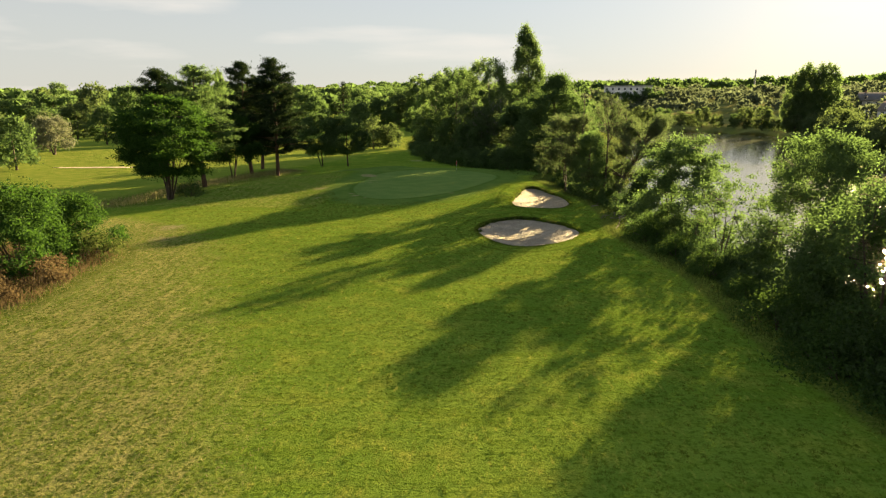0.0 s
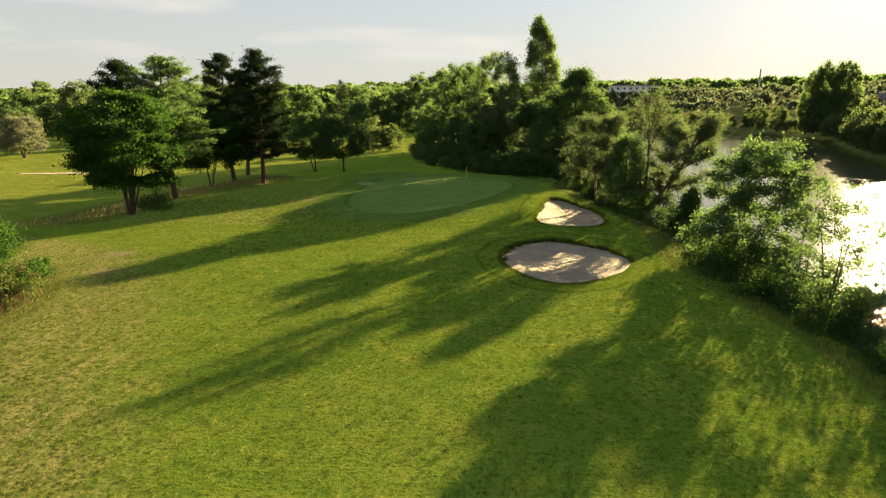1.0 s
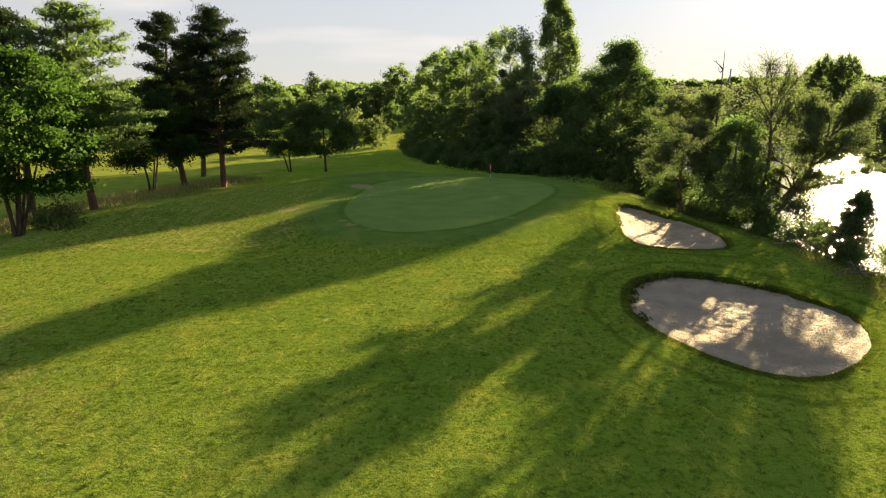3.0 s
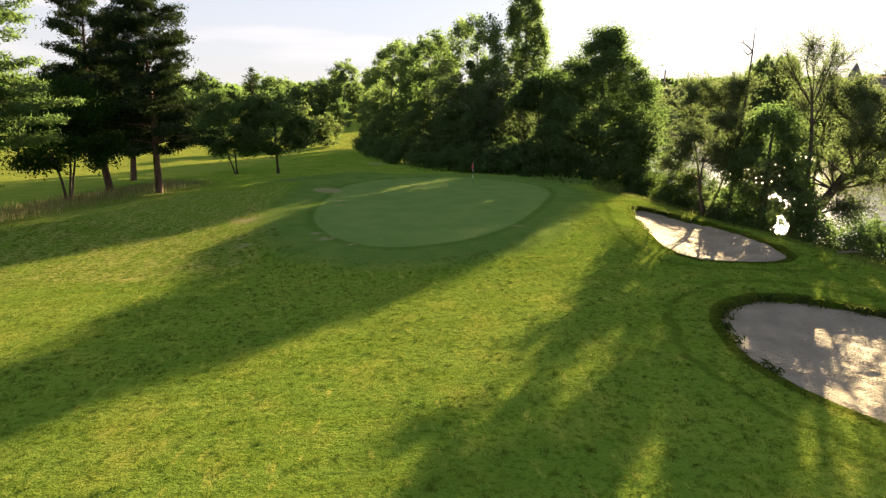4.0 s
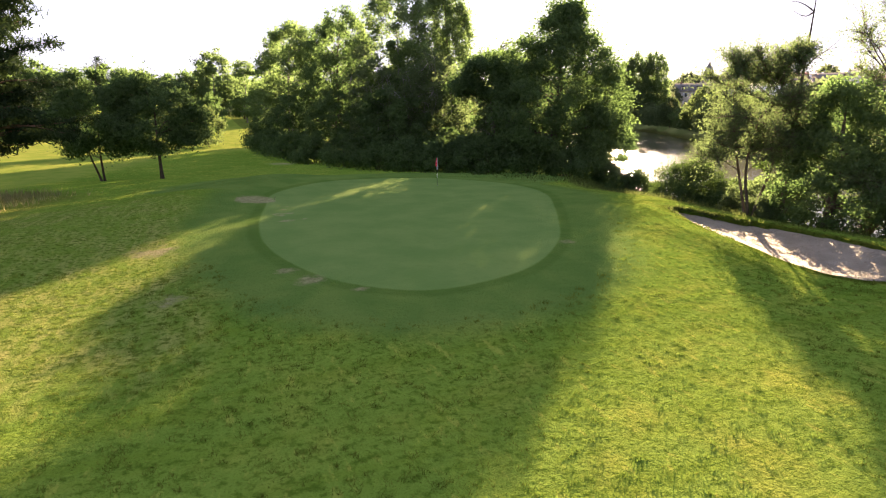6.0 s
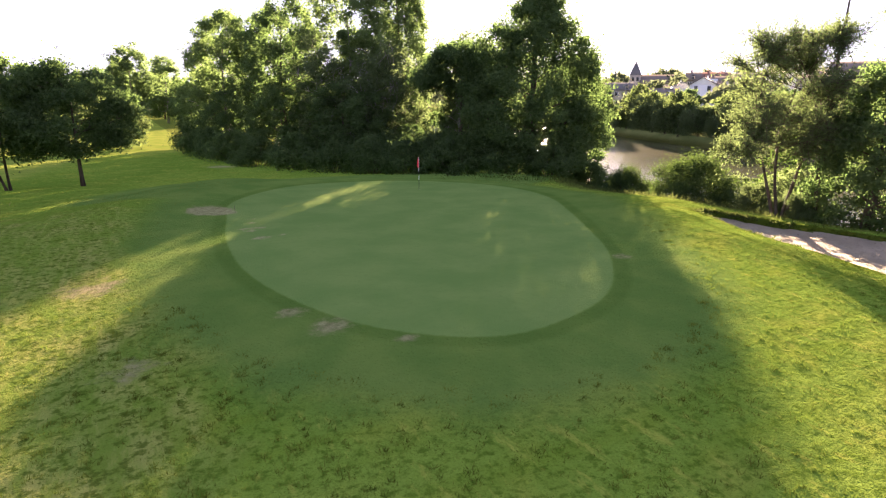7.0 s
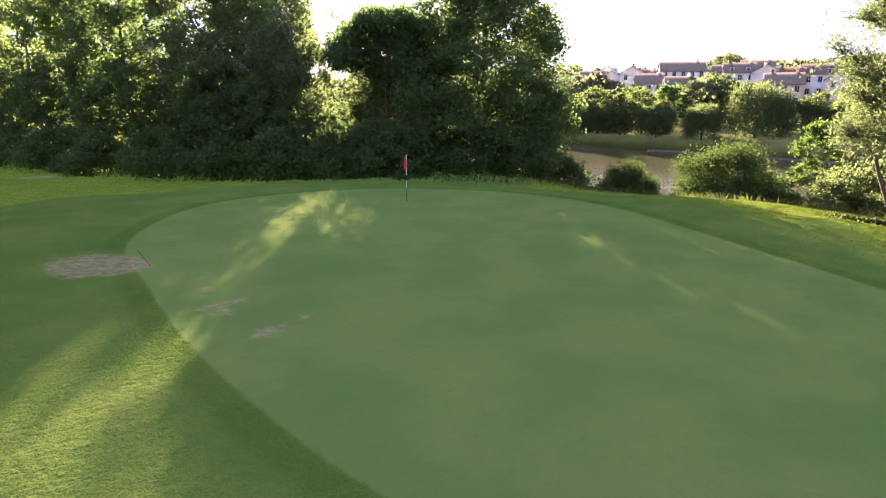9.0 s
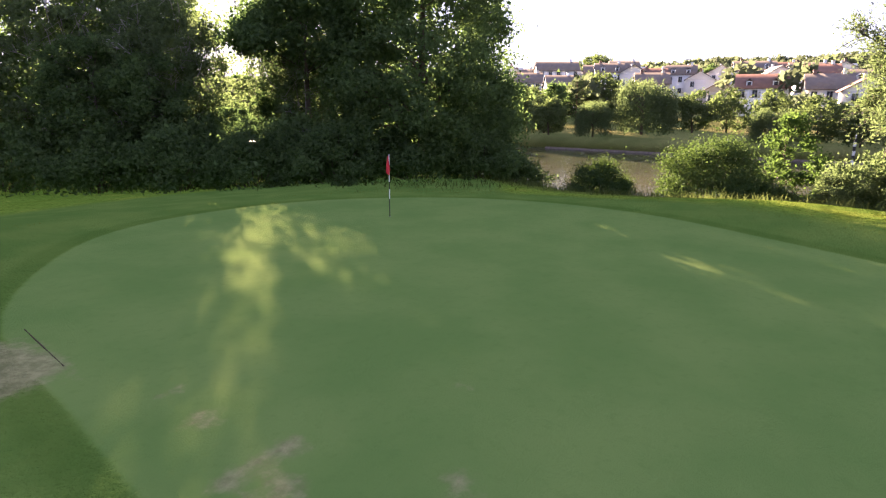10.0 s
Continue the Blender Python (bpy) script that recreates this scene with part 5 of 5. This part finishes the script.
def house(x, y, w, d, h, roof_h, wall, roof, turn, label, storeys=2, bays=3, dormers=0, chimneys=1, seed=0, below=3.0):
    r = random.Random(seed)
    top = thing("house", label, "house", "houses of the town", at=(x, y, gz(x, y)))
    top.rotation_euler = (0, 0, radians(turn))
    g = Geo()
    g.box((-w / 2, -d / 2, -below), (w / 2, d / 2, h))
    for k in (-1, 1):
        g.add([(k * w / 2, -d / 2, h), (k * w / 2, d / 2, h), (k * w / 2, 0, h + roof_h)], [(0, 1, 2)])
    part("wall", g, wall, top)
    ro = part("roof", gable_roof(w, d, roof_h), roof, top)
    ro.location = (0, 0, h + 0.02)
    for c in range(chimneys):
        cx = (-0.32 if c % 2 else 0.34) * w
        g = Geo()
        g.box((cx - 0.35, -0.3, roof_h * 0.55), (cx + 0.35, 0.3, roof_h + 0.9))
        g.box((cx - 0.42, -0.37, roof_h + 0.9), (cx + 0.42, 0.37, roof_h + 1.02))
        part("chimney", g, ROOF_RED if c % 2 else wall, ro)
    for c in range(dormers):
        cx = (c + 0.5) / dormers * w - w / 2
        g = Geo()
        yf = -d / 2 + 0.5
        g.box((cx - 0.65, yf, 0.1), (cx + 0.65, yf + d * 0.3, 1.55))
        g.add([(cx - 0.85, yf - 0.15, 1.5), (cx + 0.85, yf - 0.15, 1.5), (cx, yf - 0.15, 2.2), (cx - 0.85, yf + d * 0.32, 1.5), (cx + 0.85, yf + d * 0.32, 1.5), (cx, yf + d * 0.32, 2.2)],
              [(0, 2, 5, 3), (1, 4, 5, 2)])
        dm = part("dormer", g, wall, ro)
        pn = part("pane", PANE_MESH, None, dm)
        pn.location, pn.scale = (cx, yf - 0.02, 0.85), (0.7, 1, 0.6)
    for side in (0, 1):
        span, n = (w, bays) if side == 0 else (d, max(1, int(d / 4)))
        for st in range(storeys):
            for b in range(n):
                if side == 1 and r.random() < 0.4:
                    continue
                u = (b + 0.5) / n * span - span / 2
                m = pose(u, -d / 2 - 0.003, (st + 0.55) * h / storeys) if side == 0 else pose(-w / 2 - 0.003, -u, (st + 0.55) * h / storeys, 0, 0, -90)
                win = part("window", PANE_MESH, None, top)
                win.matrix_basis = m
                part("frame", FRAME_MESH, None, win)
                if r.random() < 0.35 and n * 2.6 < span:
                    for k in (-1, 1):
                        part("shutter", SHUTTER_MESH, None, win).location = (k * 0.93, 0, 0)
    return top


CREAM, WHITE, STONE = (WALL_CREAM, "cream rendered"), (WALL_WHITE, "white rendered"), (WALL_STONE, "grey stone")
BROWN, RED, SLATE = (ROOF_TILE, "brown tiled roof"), (ROOF_RED, "red tiled roof"), (ROOF_SLATE, "grey slate roof")
HOUSES = [
    (196, 177, 17, WHITE, BROWN), (198, 196, 16, CREAM, BROWN), (160, 160, 9, WHITE, BROWN), (229, 143, 11, CREAM, BROWN), (232, 129, 12, CREAM, BROWN), (224, 117, 15, WHITE, BROWN),
    (245, 111, 13, CREAM, RED), (183, 120, 24, STONE, RED), (155, 105, 13, WHITE, RED), (146, 91, 10, CREAM, BROWN), (137, 84, 8, CREAM, RED), (210, 249, 13, STONE, BROWN),
    (203, 262, 20, CREAM, BROWN), (181, 222, 16, WHITE, BROWN), (168, 230, 12, CREAM, BROWN), (209, 234, 10, CREAM, BROWN), (199, 206, 13, WHITE, SLATE), (171, 194, 11, CREAM, BROWN),
    (201, 191, 10, CREAM, BROWN), (190, 214, 11, CREAM, BROWN), (218, 160, 12, CREAM, BROWN), (238, 122, 10, CREAM, BROWN), (205, 108, 13, CREAM, BROWN), (218, 100, 14, WHITE, BROWN),
    (190, 96, 12, CREAM, RED), (240, 92, 14, CREAM, BROWN), (170, 84, 12, CREAM, BROWN), (178, 138, 11, STONE, BROWN), (222, 222, 12, CREAM, BROWN), (190, 276, 14, STONE, SLATE),
    (176, 178, 10, CREAM, BROWN),
]
town = random.Random(31)
for k in range(16):                                    # the close-built row along the slope
    y = 130 + 7.6 * k
    HOUSES.append((214 - 0.16 * (y - 130) + town.uniform(-8, 8), y, town.uniform(9, 12), (CREAM, WHITE, CREAM)[k % 3], (BROWN, BROWN, RED, SLATE)[k % 4]))
for k, (x, y, w, (wm, wl), (rm, rl)) in enumerate(HOUSES):
    h, st = (3.8, 1) if w >= 20 else (8.4, 3) if w >= 15 else (7.4, 2) if w > 11 and x > 180 else (6.2, 2)
    turn = -62 + 0.2 * (y - 177) + random.Random(k).uniform(-10, 10) + (90 if k % 3 == 1 else 0)
    house(x, y, w * 0.86, 9, h, 2.6 if k % 3 == 1 else 3.1, wm, rm, turn, "%s %s house with %s" % ("small" if w < 11 else "long", wl, rl), st, max(2, int(w / 3.1)), k % 3 if w > 11 else 0, 1 + k % 2, k)


def church():
    x, y = 221, 298
    top = thing("church", "stone church tower with a pointed slate spire", "church", at=(x, y, gz(x, y)))
    top.rotation_euler = (0, 0, radians(-45))
    g = Geo()
    g.box((-2.6, -2.6, -2), (2.6, 2.6, 9.5))
    part("tower", g, WALL_STONE, top)
    g = Geo()
    g.add([(-2.9, -2.9, 9.5), (2.9, -2.9, 9.5), (2.9, 2.9, 9.5), (-2.9, 2.9, 9.5), (0, 0, 16.5)], [(0, 1, 4), (1, 2, 4), (2, 3, 4), (3, 0, 4)])
    part("spire", g, ROOF_SLATE, top)
    g = Geo()
    g.box((2.6, -4, -2), (18, 4, 5.5))
    part("nave", g, WALL_STONE, top)
    ro = part("roof", gable_roof(15.4, 8, 4), ROOF_TILE, top)
    ro.location = (10.3, 0, 5.5)
    for k in (-1, 1):
        wn = part("window", PANE_MESH, None, top)
        wn.matrix_basis = pose(k * 1.1, -2.61, 7.6)


church()


def apartment_block():
    x, y = 138, 470
    top = thing("apartment_building", "pale five-storey apartment block behind trees", "building", at=(x, y, gz(x, y)))
    top.rotation_euler = (0, 0, radians(-18))
    g = Geo()
    g.box((-17, -6, -2), (17, 6, 16))
    part("wall", g, WALL_CREAM, top)
    g = Geo()
    g.box((-17.4, -6.4, 16.02), (17.4, 6.4, 16.7))
    part("roof", g, CONCRETE, top)
    for st in range(5):
        for b in range(8):
            wn = part("window", PANE_MESH, None, top)
            wn.matrix_basis = pose(-15 + b * 4.3, -6.01, 1.8 + st * 3.1) @ Matrix.Diagonal((1.1, 1, 0.9, 1))


apartment_block()


def mast():
    x, y = 398, 807
    g = Geo()
    g.tube([(0, 0, -1), (0, 0, 20), (0, 0, 34)], [1.2, 1.0, 0.8], 10)
    m = thing("chimney_stack", "tall thin pale chimney stack on the horizon", "chimney", at=(x, y, gz(x, y)))
    part("shaft", g, CONCRETE, m)


mast()


# ---- river furniture ----
def marker_pole():
    top = thing("river_marker", "black and white striped pole in the river", "marker", at=(89.0, 84.0, WATER_Z - 1.0))
    for k in range(8):
        g = Geo()
        g.tube([(0, 0, 0.62 * k), (0, 0, 0.62 * k + 0.62)], [0.19, 0.19], 10)
        part("band", g, POLE_BLACK if k % 2 else POLE_WHITE, top)
    g = Geo()
    g.box((-0.45, -0.06, 4.75), (0.45, 0.06, 5.4))
    part("board", g, POLE_WHITE, top)


marker_pole()


def quay():
    g = Geo()
    ys = np.linspace(60, 134, 60)
    xs = np.interp(ys, FAR_Y, FAR_X) + 0.2
    for k in range(len(ys) - 1):
        a, b = (xs[k], ys[k]), (xs[k + 1], ys[k + 1])
        z0, z1 = WATER_Z - 0.8, WATER_Z + 0.3
        g.add([(*a, z0), (*b, z0), (b[0] + 0.4, b[1], z0), (a[0] + 0.4, a[1], z0), (*a, z1), (*b, z1), (b[0] + 0.4, b[1], z1), (a[0] + 0.4, a[1], z1)], [(0, 1, 5, 4), (4, 5, 6, 7)])
    tagged(new("quay", g.mesh("quay", ROCK)), "low pale quay wall along the far bank", "wall", kind="structure")


quay()


# ---- the flag, and things on the green ----
def flagstick():
    x, y = 2.14, 96.4
    top = thing("golf_flag", "red golf flag hanging limp on a black and white stick", "flag", at=(x, y, gz(x, y)))
    for k, (a, b, m) in enumerate(((0.0, 0.62, POLE_BLACK), (0.62, 0.95, POLE_WHITE), (0.95, 1.2, POLE_BLACK), (1.2, 2.13, POLE_WHITE))):
        g = Geo()
        g.tube([(0, 0, a - (0.15 if k == 0 else 0)), (0, 0, b)], [0.016, 0.016], 10)
        part("stick", g, m, top)
    g = Geo()
    u, v = np.meshgrid(np.linspace(0, 1, 12), np.linspace(0, 1, 10), indexing="ij")
    fx = 0.015 + (0.06 + 0.16 * v * (1 - 0.55 * v)) * np.sin(np.pi * (0.12 + 0.86 * u)) * (0.35 + u)
    fy = 0.05 * np.sin(9 * u + 3 * v) * u
    fz = 2.12 - 0.46 * v - 0.16 * u * (0.5 + v)
    P = np.stack([-fx, fy, fz], -1).reshape(-1, 3)
    i, j = np.meshgrid(np.arange(11), np.arange(9), indexing="ij")
    g.add(P, np.stack([i * 10 + j, (i + 1) * 10 + j, (i + 1) * 10 + j + 1, i * 10 + j + 1], -1).reshape(-1, 4))
    part("cloth", g, FLAG_RED, top, "red cloth", True)
    g = Geo()
    a = np.linspace(0, 2 * np.pi, 17)[:-1]
    g.add([(0.054 * math.cos(t), 0.054 * math.sin(t), 0.006) for t in a], [tuple(range(16))])
    part("hole_cup", g, POLE_BLACK, top)


flagstick()


def turf_seam(x0, y0, x1, y1):
    """A dark cut along the edge of the worn turf."""
    top = thing("turf_seam", "dark cut line at the edge of worn turf", "cut turf", at=(x0, y0, gz(x0, y0)))
    r, g = np.random.default_rng(9), Geo()
    t = np.linspace(0, 1, 14)
    p = np.stack([(x1 - x0) * t, (y1 - y0) * t, [gz(x0 + (x1 - x0) * k, y0 + (y1 - y0) * k) - gz(x0, y0) + 0.004 for k in t]], 1)
    g.tube(p, 0.005 + 0.009 * r.random(14), 6)
    part("cut", g, SOIL, top)


turf_seam(-10.0, 94.4, -10.3, 92.4)


def mistletoe(seed, x, y, z, r):
    rr = np.random.default_rng(seed)
    ob = thing("mistletoe", "dark ball of mistletoe hanging in a tree", "mistletoe", "mistletoe balls", at=(x, y, z))
    g = Geo()
    d = rr.normal(size=(700, 3))
    d /= np.linalg.norm(d, axis=1)[:, None]
    g.leaves(rr, d * r * rr.random((700, 1)) ** 0.4, np.full(700, 0.2), d, 0.6)
    for k in range(10):
        limb(g, rr, (0, 0, 0), d[k] * r * 0.9, 0.02, 0.008, 0.05, 4, 3)
    part("twig_ball", g, LEAF_DARK, ob)


for k, (x, y, z, r) in enumerate(((4.7, 127.6, 9.9, 0.95), (7.6, 127.0, 13.2, 0.6), (2.0, 133.4, 11.6, 0.65), (1.0, 134.0, 14.8, 0.5), (-9.0, 246.0, 13.0, 0.9), (-11.0, 246.5, 17.0, 0.8), (-7.5, 247.0, 16.0, 0.7))):
    mistletoe(300 + k, x, y, z, r)


def nest():
    rr = np.random.default_rng(77)
    ob = thing("bird_nest", "dark twig nest high in a bare fork", "nest", at=(20.35, 76.4, 11.6))
    g = Geo()
    for k in range(160):
        d = rr.normal(size=3) * np.array([0.28, 0.28, 0.2])
        e = d + rr.normal(size=3) * 0.25
        g.tube([d, e], [0.012, 0.006], 3)
    part("twig_bowl", g, BARK, ob)


nest()


def debris(seed, x, y, count):
    rr = np.random.default_rng(seed)
    for k in range(count):
        px, py = x + rr.normal() * 1.6, y + rr.normal() * 3.2
        ob = thing("driftwood", "grey broken branch lying on the bank", "branch", "driftwood on the bank", at=(px, py, gz(px, py) + 0.06))
        g = Geo()
        L, a = rr.uniform(0.8, 2.6), rr.uniform(0, 6.28)
        limb(g, rr, (0, 0, 0), (L * math.cos(a), L * math.sin(a), rr.uniform(0.05, 0.5)), 0.07, 0.02, 0.08, 5, 6)
        limb(g, rr, (0.4 * L * math.cos(a), 0.4 * L * math.sin(a), 0.1), (0.7 * L * math.cos(a + 0.6), 0.7 * L * math.sin(a + 0.6), 0.5), 0.035, 0.01, 0.1, 4, 4)
        part("branch", g, ROCK, ob)


debris(401, 17.6, 61.0, 14)

# ---- grasses ----
def blades(name, label, seed, xy, height, width, material, lean=0.35, base=0.0):
    r = np.random.default_rng(seed)
    n = len(xy)
    z = ground_height(xy[:, 0], xy[:, 1]) + base
    p = np.stack([xy[:, 0], xy[:, 1], z - 0.01], 1)
    h = height * r.uniform(0.5, 1.3, n)
    th = r.random(n) * 6.28
    side = np.stack([np.cos(th), np.sin(th), np.zeros(n)], 1) * (width * r.uniform(0.6, 1.3, n))[:, None]
    tip = p + np.stack([r.normal(size=n) * lean * h, r.normal(size=n) * lean * h, h], 1)
    g = Geo()
    g.add(np.stack([p - side, p + side, tip], 1).reshape(-1, 3), np.arange(3 * n).reshape(n, 3))
    return tagged(new(name, g.mesh(name, material)), label, "grass", kind="stuff")


def scatter(seed, n, lo, hi, keep):
    r = np.random.default_rng(seed)
    q = r.uniform(lo, hi, (n, 2))
    return q[keep(q[:, 0], q[:, 1], r)]


def on_fairway(x, y, r):
    return (signed_distance(x, y, GREEN) > 2.6) & (signed_distance(x, y, BUNKER_A) > 0.3) & (signed_distance(x, y, BUNKER_B) > 0.3) & (bank_s(x, y) < 1.0)


blades("fairway_grass", "short mown fairway grass", 501, scatter(601, 150000, (-30, 12), (17, 104), on_fairway), 0.05, 0.011, GRASS_BLADE, 0.7)
blades("dry_rough_grass", "dry pale cut grass in the rough", 502, scatter(602, 90000, (-34, 12), (-6, 64), lambda x, y, r: (np.interp(y, ROUGH_Y, ROUGH_X) - x > r.normal(size=len(x)) * 2.5) & (y < 62)), 0.09, 0.016, GRASS_DRY, 1.0)
blades("tall_grass", "tall pale unmown grass under the pines", 503,
       scatter(603, 60000, (-42, 66), (-14, 108), lambda x, y, r: r.random(len(x)) < 0.8 * np.exp(-((x + 31 - (y - 88) * 0.35) / 1.9) ** 2) * (y < 104)), 0.55, 0.02, GRASS_DRY, 0.3)
blades("bank_grass", "wild grass and weeds along the river bank", 504, scatter(604, 60000, (12, 14), (30, 106), lambda x, y, r: (bank_s(x, y) > -0.6 + r.normal(size=len(x)) * 0.5) & (bank_s(x, y) < 7)), 0.30, 0.02, GRASS_WILD, 0.5)
blades("thicket_grass", "dry reddish grass below the thicket", 505, scatter(605, 26000, (-36, 26), (-23.5, 54), lambda x, y, r: signed_distance(x, y, np.array([(-25.3, 34), (-25.3, 45), (-28.5, 51), (-40, 56), (-40, 22), (-29, 28)])) < r.normal(size=len(x)) * 0.5), 0.6, 0.02, STRAW_RED, 0.4)
blades("wood_edge_grass", "long grass and nettles at the wood edge", 506, scatter(606, 26000, (-8, 97), (20, 150), lambda x, y, r: np.abs(x - np.interp(y, [98, 104, 113, 122, 135, 145, 155], [15, 11.5, 8, 2.4, -3, -6, -6])) < 1.4 * np.abs(r.normal(size=len(x)))), 0.32, 0.022, GRASS_WILD, 0.5)


def tufts(seed, centres, each, spread):
    """Blade feet gathered in uneven clumps."""
    r = np.random.default_rng(seed)
    n = r.integers(each // 2, each * 2, len(centres))
    who = np.repeat(np.arange(len(centres)), n)
    return centres[who] + r.normal(size=(len(who), 2)) * (spread * r.uniform(0.5, 1.5, len(centres)))[who][:, None]


blades("fairway_tufts", "coarse tufts standing above the mown fairway", 507, tufts(607, scatter(608, 15000, (-30, 14), (16, 80), on_fairway), 12, 0.07), 0.085, 0.012, GRASS_BLADE, 0.6)
